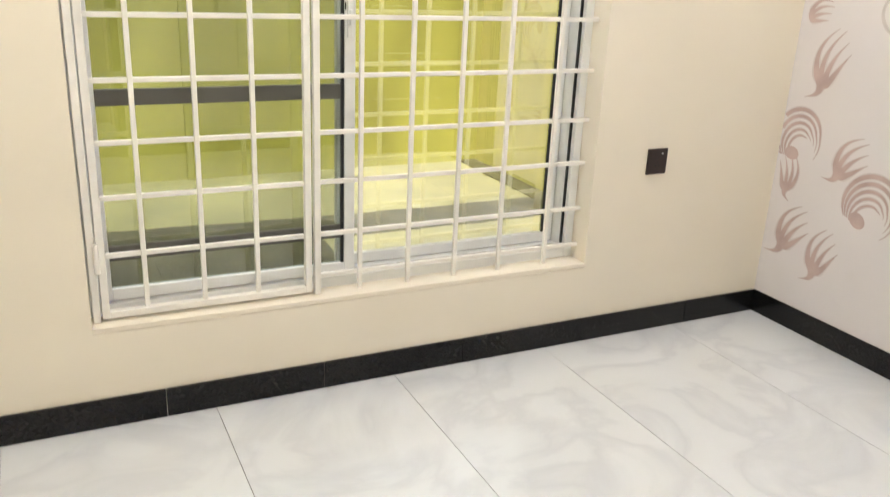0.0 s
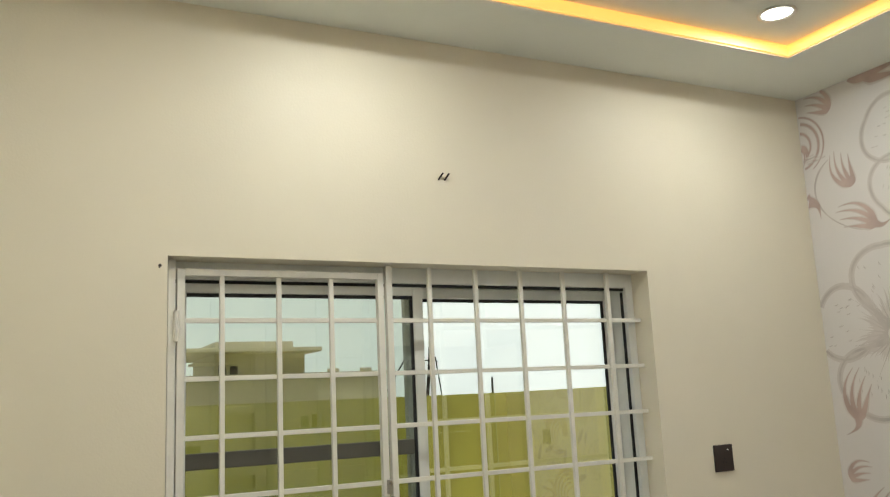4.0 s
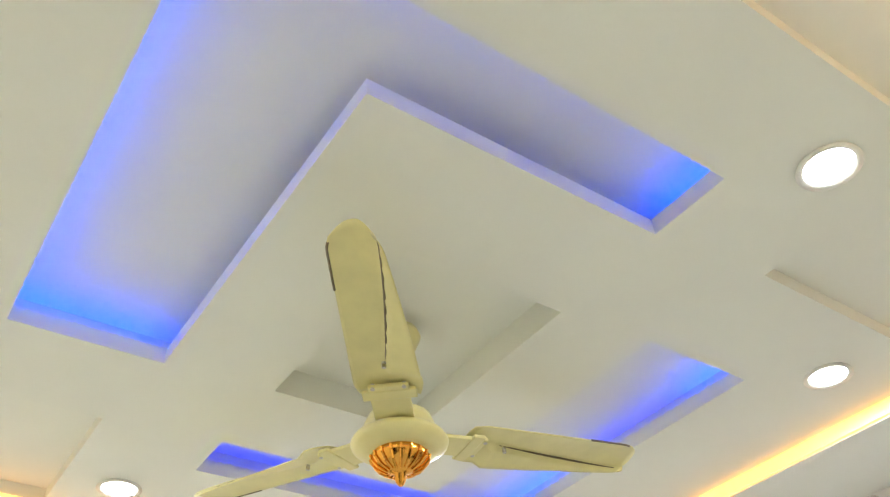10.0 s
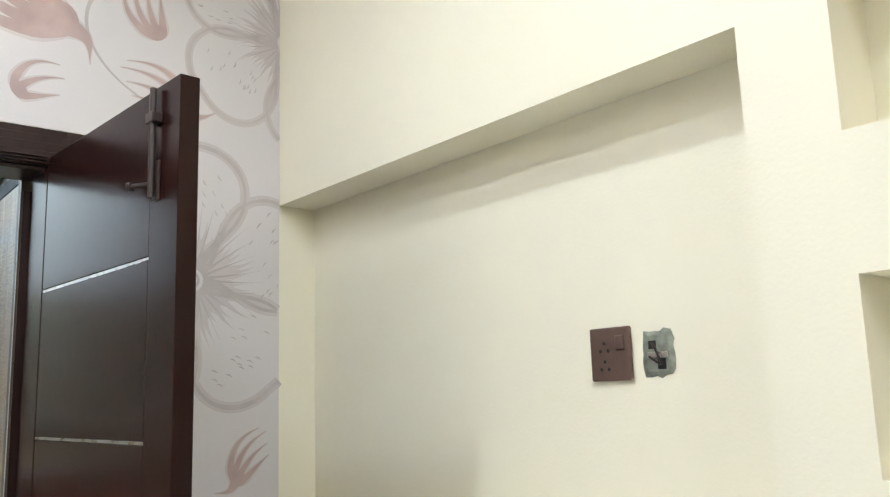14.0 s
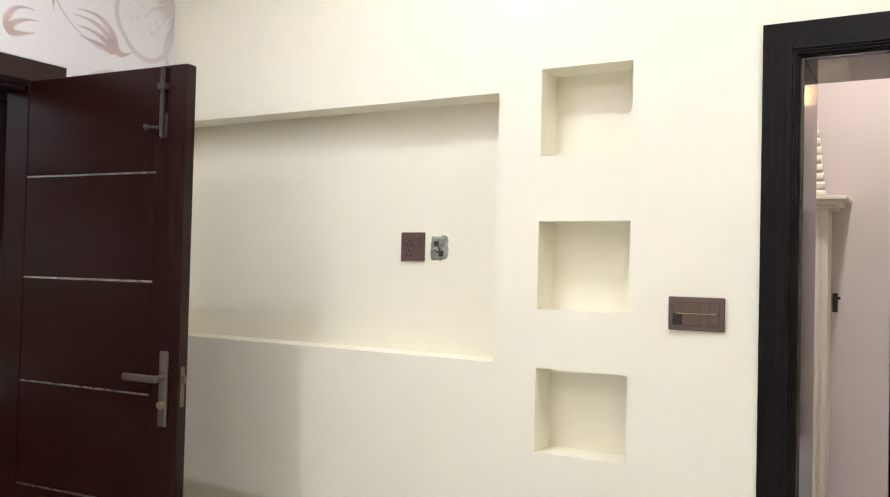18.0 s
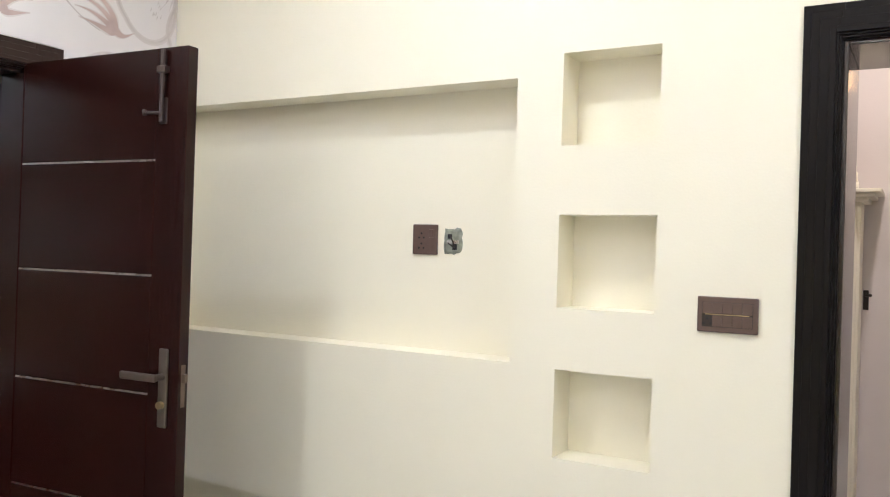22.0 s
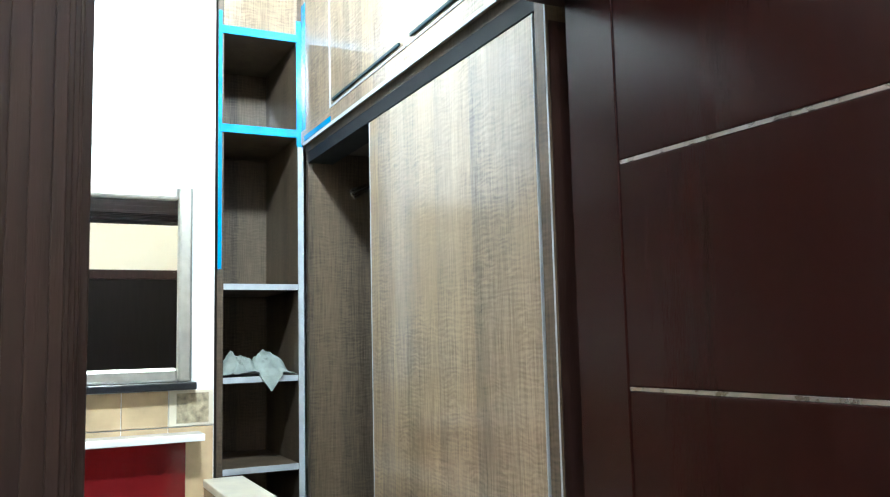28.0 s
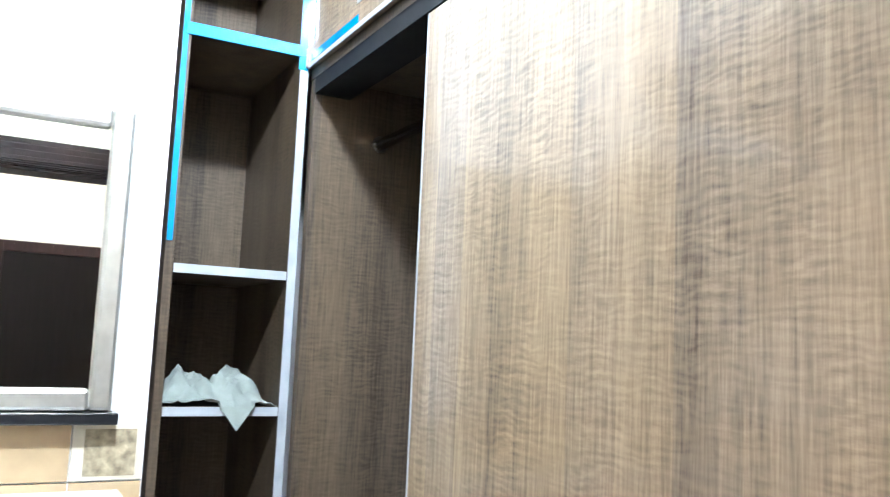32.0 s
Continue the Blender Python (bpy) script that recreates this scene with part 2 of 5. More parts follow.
structure("wall_south", boxes([((XW - .2, -.30, 0), (D2X0, -.15, TOP)), ((D2X1, -.30, 0), (0, -.15, TOP)), ((D2X0, -.30, DZ), (D2X1, -.15, TOP))]), CREAM, "cream wall behind the recessed false wall")
structure("floor", box((XW - .2, -.3, -.12), (0.12, L + .23, -.006)), GROUT, "pale grout bed under glossy floor tiles")

# ceiling: border, middle with notches and coffers, upper slab
CN, CS, CE, CW = 3.16, .40, -.445, -3.27
structure("ceiling_border", boxes([((XW, CN, ZC), (0, L, TOP)), ((XW, -.15, ZC), (0, CS, TOP)), ((CE, CS, ZC), (0, CN, TOP)), ((XW, CS, ZC), (CW, CN, TOP))]), WHITE, "white dropped ceiling border with a lit cove")
structure("ceiling_slab", box((XW - .2, -.3, TOP), (0.12, L + .23, TOP + .15)), WHITE, "plain ceiling slab")


def mirrored(r):
    x0, y0, x1, y1 = r
    return (2 * CX - x1, 2 * CY - y1, 2 * CX - x0, 2 * CY - y0)


ARMS = [(-2.735, .988, -2.353, 2.216), (-2.353, .988, -1.60, 1.192)]
ARMS += [mirrored(r) for r in ARMS]
NOTCH = [(-1.26, CS, CE, 1.16)]
NOTCH += [(CW, 2.56, -2.40, CN), (CW, CS, -1.26, .68)]
MID = (-2.05, 1.525, -1.595, 2.20)
gx = sorted({CW, CE, MID[0], MID[2], *[v for r in ARMS + NOTCH for v in (r[0], r[2])]})
gy = sorted({CS, CN, MID[1], MID[3], *[v for r in ARMS + NOTCH for v in (r[1], r[3])]})


def holed(x, y, rects):
    return any(r[0] < x < r[2] and r[1] < y < r[3] for r in rects)


LIP, PK = .045, .07      # thickness of the lower board; depth of the led pockets behind its edge


def grown(r, d):
    return (r[0] - d, r[1] - d, r[2] + d, r[3] + d)


POCKET = [grown(r, PK) for r in ARMS]
gx2 = sorted({*gx, *[v for r in POCKET for v in (r[0], r[2])]})
gy2 = sorted({*gy, *[v for r in POCKET for v in (r[1], r[3])]})
low = []
for x0, x1 in zip(gx, gx[1:]):
    for y0, y1 in zip(gy, gy[1:]):
        cx, cy = (x0 + x1) / 2, (y0 + y1) / 2
        if not holed(cx, cy, NOTCH + ARMS + [MID]):
            low.append(((x0, y0, ZT), (x1, y1, ZT + LIP)))
for x0, x1 in zip(gx2, gx2[1:]):
    for y0, y1 in zip(gy2, gy2[1:]):
        cx, cy = (x0 + x1) / 2, (y0 + y1) / 2
        if holed(cx, cy, [MID]):
            low.append(((x0, y0, ZT + .085), (x1, y1, ZT + .16)))
        elif holed(cx, cy, POCKET):
            low.append(((x0, y0, ZT + .115), (x1, y1, ZT + .16)))
        else:
            low.append(((x0, y0, ZT + LIP), (x1, y1, ZT + .16)))
structure("ceiling_middle", boxes(low), WHITE, "white plaster ceiling with stepped coffers")

# dressing room shell
# beige for the unseen north wall and floor, chosen to cut bounced light
DIMBEIGE = material("beige that cuts bounced light", (.42, .34, .24), .2, vary=.2, scale=7, coat=.2)
BY1 = 3.2
structure("dressing_wall_east", boxes([((1.50, .924, 0), (1.65, BY1, TOP)), ((1.95, -.1, 0), (2.05, .924, TOP)), ((1.65, .924, 0), (2.05, 1.0, TOP))]), BWHITE, "bright white painted dressing room wall")
structure("dressing_wall_north", box((.12, BY1, 0), (1.65, BY1 + .15, TOP)), DIMBEIGE, "unseen dressing room wall, beige to cut bounced light")
structure("dressing_wall_south", box((.12, -.10, 0), (1.95, .0, TOP)), BWHITE, "plain white wall behind the wardrobe")
structure("dressing_ceiling", box((.12, -.1, 2.98), (2.05, BY1 + .15, 3.1)), BWHITE, "plain white dressing room ceiling")
structure("dressing_floor", box((.12, -.1, -.12), (2.05, BY1 + .15, 0)), DIMBEIGE, "unseen dressing room floor, beige to cut bounced light")

# hall beyond the second door
structure("hall_floor", box((-4.4, -2.6, -.12), (-1.2, -.3, 0)), TILE, "pale tiled hall floor")
structure("hall_ceiling", box((-4.4, -2.6, 2.98), (-1.2, -.3, 3.1)), WHITE, "plain white hall ceiling")
structure("hall_wall", boxes([((-4.4, -2.7, 0), (-1.2, -2.6, 3.0)), ((-1.2, -2.7, 0), (-1.1, -.3, 3.0)), ((-4.5, -2.7, 0), (-4.4, -.3, 3.0))]), MAUVE, "mauve grey hall wall")

# yard
structure("ground", box((-70, -60, -.4), (70, 120, -.15)), YARDG, "pale concrete yard floor")
structure("yard_wall", box((-11, 7.1, -.15), (.65, 7.3, 1.735)), YARDW, "yellow green yard wall")
structure("yard_wall_side", box((.45, L + .23, -.15), (.65, 7.0995, 1.735)), YPANEL, "pale yellow printed side wall of the yard")


# ---- lights of the room ----
def downlight(x, y, z):
    t = thing("downlight", (x, y, z), "round white recessed downlight, lit, in the ceiling", "ceiling light", "ceiling downlights")
    part("rim", lathe([(.056, 0), (.068, -.001), (.070, -.005), (.057, -.007), (.054, -.003)]), ALU, t, smooth=True)
    part("diffuser", lathe([(.0, -.002), (.054, -.0025)], 24), DOWNL, t, "glowing white diffuser")
    lamp = new("downlight_lamp", bpy.data.lights.new("downlight_lamp", "AREA"))
    lamp.data.shape, lamp.data.size, lamp.data.energy, lamp.data.color = "DISK", .085, ROOM, (.98, .99, .98)
    lamp.matrix_world = pose(x, y, z - .009)
    return t


for x, y in ((-.731, 2.949), (-2.222, 2.955), (-2.96, 2.357), (-2.929, .771), (-1.436, .846), (-.728, 1.366)):
    downlight(x, y, ZT)
for nm, a, b in (("north", (CW, CN - .012, ZC + .005), (CE, CN - .002, ZT - .003)), ("south", (CW, CS + .002, ZC + .005), (CE, CS + .012, ZT - .003)),
                 ("east", (CE - .012, CS + .014, ZC + .005), (CE - .002, CN - .014, ZT - .003)), ("west", (CW + .002, CS + .014, ZC + .005), (CW + .012, CN - .014, ZT - .003))):
    tagged(link("led_strip", box(a, b), WARM), "warm glowing led strip along the ceiling cove", "led strip", "cove led strips")


# ---- bedroom things ----
def wpart(name, bm, mat, parent, label="", smooth=False):
    """A part whose mesh is written in the room's own metres."""
    ob = part(name, bm, mat, parent, label, smooth)
    ob.matrix_parent_inverse = Matrix() if parent.type == "MESH" else parent.matrix_basis.inverted()
    return ob


def glass_material(name, color, rough=0.0):
    m = bpy.data.materials.new(name)
    m.use_nodes = True
    p = m.node_tree.nodes["Principled BSDF"]
    p.inputs["Base Color"].default_value = (*color, 1)
    p.inputs["Roughness"].default_value = rough
    p.inputs["IOR"].default_value = 1.45
    p.inputs["Transmission Weight"].default_value = 1.0
    return m


CLEAR = glass_material("reflective clear window glass", (0.96, 0.98, 0.96))
CLEAR.node_tree.nodes["Principled BSDF"].inputs["IOR"].default_value = 2.5
TINT = glass_material("pale green tinted glass", (0.47, 0.51, 0.46))
TINT.node_tree.nodes["Principled BSDF"].inputs["IOR"].default_value = 1.8
MUNT = material("dark grey window bar", (0.10, 0.095, 0.08), 0.5)

# window
win = tagged(thing("window_1", ((WX0 + WX1) / 2, L + .15, WZ0)), "white aluminium sliding window behind a steel grille", "window", kind="structure")
F0, F1 = L + .10, L + .226
fr = wpart("window_frame", boxes([((WX0, F0, WZ0), (WX0 + .035, F1, WZ1)), ((WX1 - .035, F0, WZ0), (WX1, F1, WZ1)), ((WX0 + .035, F0, WZ1 - .055), (WX1 - .035, F1, WZ1)), ((WX0 + .035, F0, WZ0), (WX1 - .035, F1, WZ0 + .055))], .002), ALU, win)
wpart("track", boxes([((WX0 + .035, F0 + .03, WZ0 + .055), (WX1 - .035, F0 + .034, WZ0 + .067)), ((WX0 + .035, F0 + .103, WZ0 + .055), (WX1 - .035, F0 + .107, WZ0 + .067))]), STEEL, fr)
wpart("gasket", boxes([((WX1 - .042, F0 + .02, WZ0 + .07), (WX1 - .0352, F0 + .03, WZ1 - .07)), ((WX0 + .036, F0 + .012, WZ1 - .066), (WX1 - .036, F0 + .02, WZ1 - .0555))]), RUBBER, fr)
SPL = -1.905


def sash(x0, x1, y0, y1, glass, bars):
    z0, z1 = WZ0 + .06, WZ1 - .058
    s = .038
    fs = wpart("sash", boxes([((x0, y0, z0), (x0 + s, y1, z1)), ((x1 - s, y0, z0), (x1, y1, z1)), ((x0 + s, y0, z1 - s), (x1 - s, y1, z1)), ((x0 + s, y0, z0), (x1 - s, y1, z0 + s))], .002), ALU, win)
    g = wpart("pane", box((x0 + s, (y0 + y1) / 2 - .003, z0 + s), (x1 - s, (y0 + y1) / 2 + .003, z1 - s)), glass, fs, "flat window glass")
    g.visible_shadow = False
    wpart("gasket", boxes([((x0 + s, y0 + .004, z1 - s - .012), (x1 - s, y0 + .012, z1 - s - .0005)), ((x1 - s - .010, y0 + .004, z0 + s), (x1 - s - .0005, y0 + .012, z1 - s - .013))]), RUBBER, fs)
    for z in bars:
        wpart("glazing_bar", box((x0 + s, y0 + .006, z), (x1 - s - .011, y1 - .006, z + .05), .003), MUNT, fs, "dark grey glazing bar")
    return fs


left = sash(WX0 + .036, SPL + .02, F0 + .015, F0 + .045, TINT, (1.52, 1.00, .51))
right = sash(SPL - .02, WX1 - .043, F0 + .090, F0 + .120, CLEAR, ())
wpart("latch", boxes([((SPL - .012, F0 + .003, 1.20), (SPL + .008, F0 + .0145, 1.34)), ((SPL - .008, F0 - .008, 1.24), (SPL + .004, F0 + .003, 1.29))], .003), ALU, left, "white sash latch")
for x, z in ((-2.26, WZ1 - .035), (SPL, 1.30)):
    strokes = boxes([((x - .018, F0 - .001 + (.014 if x > -2 else 0), z - .012), (x - .014, F0 + .0005 + (.014 if x > -2 else 0), z + .012)), ((x - .012, F0 - .001 + (.014 if x > -2 else 0), z - .004), (x + .004, F0 + .0005 + (.014 if x > -2 else 0), z)), ((x + .006, F0 - .001 + (.014 if x > -2 else 0), z - .012), (x + .01, F0 + .0005 + (.014 if x > -2 else 0), z + .006))])
    wpart("pencil_mark", strokes, RUBBER, fr, "small dark handwritten mark")
wpart("window_sill", box((WX0, L + .002, WZ0 + .001), (WX1, F0, WZ0 + .018), .002), PEACH, win)

# grille
GY = L + .055
gr = tagged(thing("window_grille", (WX0 + .02, GY, WZ0)), "cream painted square steel bar grille with an opening leaf", "window grille")
BARX = (-2.601, -2.421, -2.246)
BARX2 = (-1.886, -1.702, -1.514, -1.326, -1.12)
BARZ = (1.971, 1.793, 1.618, 1.439, 1.269, 1.085, .901, .733, .55, .40)
b = .0075
for x in BARX2:
    wpart("bar", box((x - b, GY - b, WZ0 + .018), (x + b, GY + b, WZ1 - .004), .0015), GRILLE, gr)
for z in BARZ:
    wpart("bar", box((-2.041, GY - b + .011, z - b), (WX1 - .003, GY + b + .011, z + b), .0015), GRILLE, gr)
wpart("post", box((-2.052, GY - .012, WZ0 + .018), (-2.030, GY + .012, WZ1 - .004), .002), GRILLE, gr)
gate = wpart("gate_frame", boxes([((WX0 + .035, GY - .012, WZ0 + .03), (WX0 + .058, GY + .012, WZ1 - .03)), ((-2.084, GY - .012, WZ0 + .03), (-2.062, GY + .012, WZ1 - .03)), ((WX0 + .058, GY - .012, WZ1 - .052), (-2.084, GY + .012, WZ1 - .03)), ((WX0 + .058, GY - .012, WZ0 + .03), (-2.084, GY + .012, WZ0 + .052))], .0015), GRILLE, gr)
for x in BARX:
    wpart("bar", box((x - b, GY - b, WZ0 + .052), (x + b, GY + b, WZ1 - .052), .0015), GRILLE, gate)
for z in BARZ[:-1]:
    wpart("bar", box((WX0 + .058, GY - b + .011, z - b), (-2.084, GY + b + .011, z + b), .0015), GRILLE, gate)
wpart("side_post", box((WX0 + .008, GY - .012, WZ0 + .018), (WX0 + .030, GY + .012, WZ1 - .004), .002), GRILLE, gr)
for z in (.55, 1.95):
    wpart("hinge", add_rod(rod((WX0 + .032, GY - .016, z - .045), (WX0 + .032, GY - .016, z + .045), .009), (WX0 + .032, GY - .016, z + .045), (WX0 + .032, GY - .016, z + .05), .007), GRILLE, gr)
wpart("lock_eye", boxes([((-2.086, GY - .03, 1.39), (-2.052, GY - .012, 1.396)), ((-2.074, GY - .034, 1.405), (-2.062, GY - .012, 1.45))], .001), STEEL, gr)


# sockets and switches
def plate(name, w, h, label, category, cells, mat=BROWND, holes=True):
    """A wall plate in the xz plane, its back on y = 0, facing -y."""
    t = thing(name, (0, 0, 0), label, category)
    part("plate", box((-w / 2, -.010, -h / 2), (w / 2, -.0005, h / 2), .003), mat, t)
    for kind, x, z in cells:
        if kind == "rocker":
            part("rocker", box((x - .0105, -.0145, z - .0135), (x + .0105, -.010, z + .0135), .0025), BROWNP, t)
        elif kind == "socket":
            bm = bmesh.new()
            for dx, dz in ((-.009, -.006), (.009, -.006), (0, .008)):
                add_rod(bm, (x + dx, -.0108, z + dz), (x + dx, -.009, z + dz), .0035, 10)
            part("pin_hole", bm, RUBBER, t)
        elif kind == "key":
            part("rocker", box((x - .0122, -.0115, z - .0145), (x + .0122, -.010, z + .0145), .0008), BROWNP, t)
        elif kind == "bar":
            # bronze strip paints the highlight between the two rows of keys
            part("highlight_line", box((x - .055, -.0128, z - .001), (x + .055, -.0116, z + .001)), KEYM, t, "thin bronze line drawn as a highlight between the keys")
        elif kind == "knob":
            part("knob", rod((x, -.010, z), (x, -.018, z), .011, 20), BROWNP, t)
        elif kind == "light":
            part("indicator", box((x - .004, -.0112, z - .002), (x + .004, -.010, z + .002)), ALU, t)
    return t


for z in (1.42, .735):
    s = plate("wall_socket", .095, .103, "dark brown square socket plate on the peach wall", "socket", [("socket", 0, -.01), ("light", .02, .032)])
    s.matrix_basis = pose(-.664, L, z)
    tagged(s, group="sockets beside the window")
s = plate("niche_socket", .094, .099, "brown square socket plate inside the wall recess", "socket", [("socket", -.012, .012), ("socket", -.012, -.022), ("rocker", .026, .02)], BROWNP)
s.matrix_basis = pose(-1.087, -RD, 1.584, 0, 0, 180)
s = plate("switchboard", .152, .092, "brown five gang switch plate beside the hall door", "switch", [("socket", -.05, -.018), ("bar", 0, .0005)] + [("key", -.05 + .025 * k, z) for k in range(5) for z in (.0165, -.0165) if k or z > 0], BROWNP)
part("key_gap", box((-.0635, -.0105, -.032), (.0635, -.0098, .032)), BROWND, s, "dark gaps between the keys")
s.matrix_basis = pose(-2.08, 0, 1.404, 0, 0, 180)
s = plate("light_switch", .084, .093, "brown double switch plate on floral wallpaper", "switch", [("rocker", -.013, .014), ("rocker", .013, .014), ("rocker", -.013, -.016), ("rocker", .013, -.016), ("light", -.013, -.001), ("light", .013, -.001), ("light", -.013, -.034), ("light", .013, -.034)], BROWNP)
s.matrix_basis = pose(-.003, 1.642, 1.423, 0, 0, -90)
# open back box beside the niche socket
ob_ = thing("open_wiring_box", (-1.19, -RD, 1.58), "open grey metal wiring box with broken plaster rim", "junction box")
BOXM = material("galvanised wiring box", (0.30, 0.32, 0.26), 0.5, 0.6, vary=0.3, scale=60)
bm = bmesh.new()
rnd = random.Random(4)
n = 22
outer, inner = [], []
for k in range(n):
    a = 2 * math.pi * k / n
    c, s_ = math.cos(a), math.sin(a)
    q = 1 / max(abs(c), abs(s_))
    outer.append(bm.verts.new((-1.19 + .034 * c * min(q, 1.25) * rnd.uniform(.9, 1.1), -RD + .0015, 1.58 + .041 * s_ * min(q, 1.25) * rnd.uniform(.92, 1.1))))
    inner.append(bm.verts.new((-1.19 + .024 * c * min(q, 1.3), -RD + .004, 1.58 + .032 * s_ * min(q, 1.3))))
for k in range(n):
    bm.faces.new((outer[k], outer[(k + 1) % n], inner[(k + 1) % n], inner[k]))
bm.faces.new(inner)
wpart("rim", bm, BOXM, ob_)
wpart("strap", box((-1.213, -RD + .004, 1.572), (-1.170, -RD + .008, 1.583), .001), STEEL, ob_)
wpart("cavity", boxes([((-1.207, -RD + .004, 1.552), (-1.190, -RD + .0052, 1.571)), ((-1.188, -RD + .004, 1.588), (-1.172, -RD + .0052, 1.603))]), RUBBER, ob_)
wpart("wire", add_rod(rod((-1.20, -RD + .006, 1.56), (-1.185, -RD + .012, 1.60), .0025, 6), (-1.195, -RD + .006, 1.56), (-1.176, -RD + .011, 1.575), .002, 6), BROWND, ob_)
# bare wire ends above the window
ww = thing("wire_stub", (-1.847, L, 2.47), "small bare wire ends on a plaster patch", "wiring")
wpart("patch", lathe([(.0, 0), (.028, .0005), (.030, .002), (.0, .003)], 16, (0, 0, 0)), PEACH, ww).matrix_basis = pose(-1.847, L, 2.47, 90)
for dx in (-.011, .013):
    wpart("wire", rod((-1.847 + dx, L - .0005, 2.462), (-1.847 + dx + .012, L - .018, 2.485), .0035, 6), BROWND, ww)

# a nail beside the window's corner
nail = thing("nail", (-2.795, L, 2.125), "small dark nail in the peach wall", "nail")
wpart("shank", add_rod(rod((-2.795, L + .01, 2.122), (-2.797, L - .022, 2.125), .0022, 8), (-2.797, L - .022, 2.125), (-2.797, L - .025, 2.1252), .005, 8), BROWND, nail)

# skirting
sk = structure("baseboard", box((XW, L - .012, .0), (XW + .01, L - .002, .098)), BLACKSK, "black granite tile skirting along the walls")
joints = [-3.115, -2.572, -2.038, -1.492, -.952, -.41]
e = [XW] + joints + [-.012]
for a, c in zip(e, e[1:]):
    wpart("skirting_tile", box((a + .001, L - .012, .001), (c - .001, L - .0005, .10), .0015), BLACKSK, sk)
yy = [0.0, .478]
for a, c in zip(yy, yy[1:]):
    wpart("skirting_tile", box((-.012, a + .001, .001), (-.0005, c - .001, .10), .0015), BLACKSK, sk)
yy = [1.455, 1.97, 2.49, 3.01, L - .0005]
for a, c in zip(yy, yy[1:]):
    wpart("skirting_tile", box((-.012, a + .001, .001), (-.0005, c - .001, .10), .0015), BLACKSK, sk)
xx = [-2.235, -1.70, -1.15, -.60, -.0125]
for a, c in zip(xx, xx[1:]):
    wpart("skirting_tile", box((a + .001, .0005, .001), (c - .001, .012, .10), .0015), BLACKSK, sk)
yy = [0.0, .6, 1.2, 1.8, 2.4, 3.0, L - .013]
for a, c in zip(yy, yy[1:]):
    wpart("skirting_tile", box((XW + .0005, a + .001, .001), (XW + .012, c - .001, .10), .0015), BLACKSK, sk)

# ceiling fan
FX, FY, FZ = -1.86, 1.872, 2.775
fan = thing("ceiling_fan", (FX, FY, ZT + .06), "cream three blade ceiling fan with a gold cup", "ceiling fan")
wpart("canopy", lathe([(.0, 0), (.055, 0), (.062, -.02), (.045, -.06), (.014, -.075)], 32, (FX, FY, ZT + .0595)), FANB, fan, smooth=True)
wpart("down_rod", rod((FX, FY, ZT), (FX, FY, FZ + .05), .012), FANB, fan)
wpart("motor_housing", lathe([(.02, .075), (.05, .070), (.078, .055), (.088, .030), (.092, .006), (.112, -.002), (.118, -.012), (.116, -.018), (.104, -.026), (.096, -.030), (.078, -.040), (.0, -.041)], 40, (FX, FY, FZ)), FANB, fan, smooth=True)
cup = wpart("gold_cup", lathe([(.066, -.040), (.070, -.046), (.066, -.058), (.052, -.074), (.030, -.086), (.014, -.092), (.012, -.108), (.006, -.118), (.0, -.122)], 40, (FX, FY, FZ)), BRASS, fan, "fluted gold cup under the motor", smooth=True)
for k in range(18):
    a = 2 * math.pi * k / 18
    bm = bmesh.new()
    prof = [(.071, -.046), (.0675, -.058), (.0535, -.074), (.031, -.0865)]
    for (r0, z0), (r1, z1) in zip(prof, prof[1:]):
        add_rod(bm, (FX + r0 * math.cos(a), FY + r0 * math.sin(a), FZ + z0), (FX + r1 * math.cos(a), FY + r1 * math.sin(a), FZ + z1), .0035, 6)
    wpart("flute", bm, BRASS, cup)


def blade_edge(s):
    w = .080 - .018 * s
    if s > .88:
        w *= math.sqrt(max(0, 1 - ((s - .88) / .124) ** 2)) * .4 + .6
    if s < .06:
        w *= .86 + .14 * s / .06
    return w


def blade_height(s, v):
    """The blade's pressed section: a twist, a crown and a sharp fold that runs out to the edge."""
    fold = -.05 + .95 * max(0, s - .12) / .88
    step = min(1, max(0, (v - fold) / .06)) if s > .12 else 0
    return -.008 * v + .010 * (1 - v * v) - .016 * step * (1 - .35 * s)


def blade_mesh():
    bm = bmesh.new()
    n, m = 26, 20
    skins = []
    for dz in (0, -.0035):
        skins.append([[bm.verts.new((.175 + .525 * k / n - .022 * (-1 + 2 * j / m) ** 2 * (k / n) ** 8, (-1 + 2 * j / m) * blade_edge(k / n) * (1 - .34 * (k / n) ** 2 * (2 * j > m)), blade_height(k / n, -1 + 2 * j / m) + dz)) for j in range(m + 1)] for k in range(n + 1)])
    for t_, flip in ((skins[0], False), (skins[1], True)):
        for a, c in zip(t_, t_[1:]):
            for j in range(m):
                q = (a[j], c[j], c[j + 1], a[j + 1])
                bm.faces.new(q[::-1] if flip else q)
    rim = lambda t_: [r[0] for r in t_] + t_[-1][1:] + [r[-1] for r in reversed(t_[:-1])] + t_[0][-2:0:-1]
    o, u = rim(skins[0]), rim(skins[1])
    for k in range(len(o)):
        bm.faces.new((o[k], u[k], u[(k + 1) % len(o)], o[(k + 1) % len(o)]))
    return bm


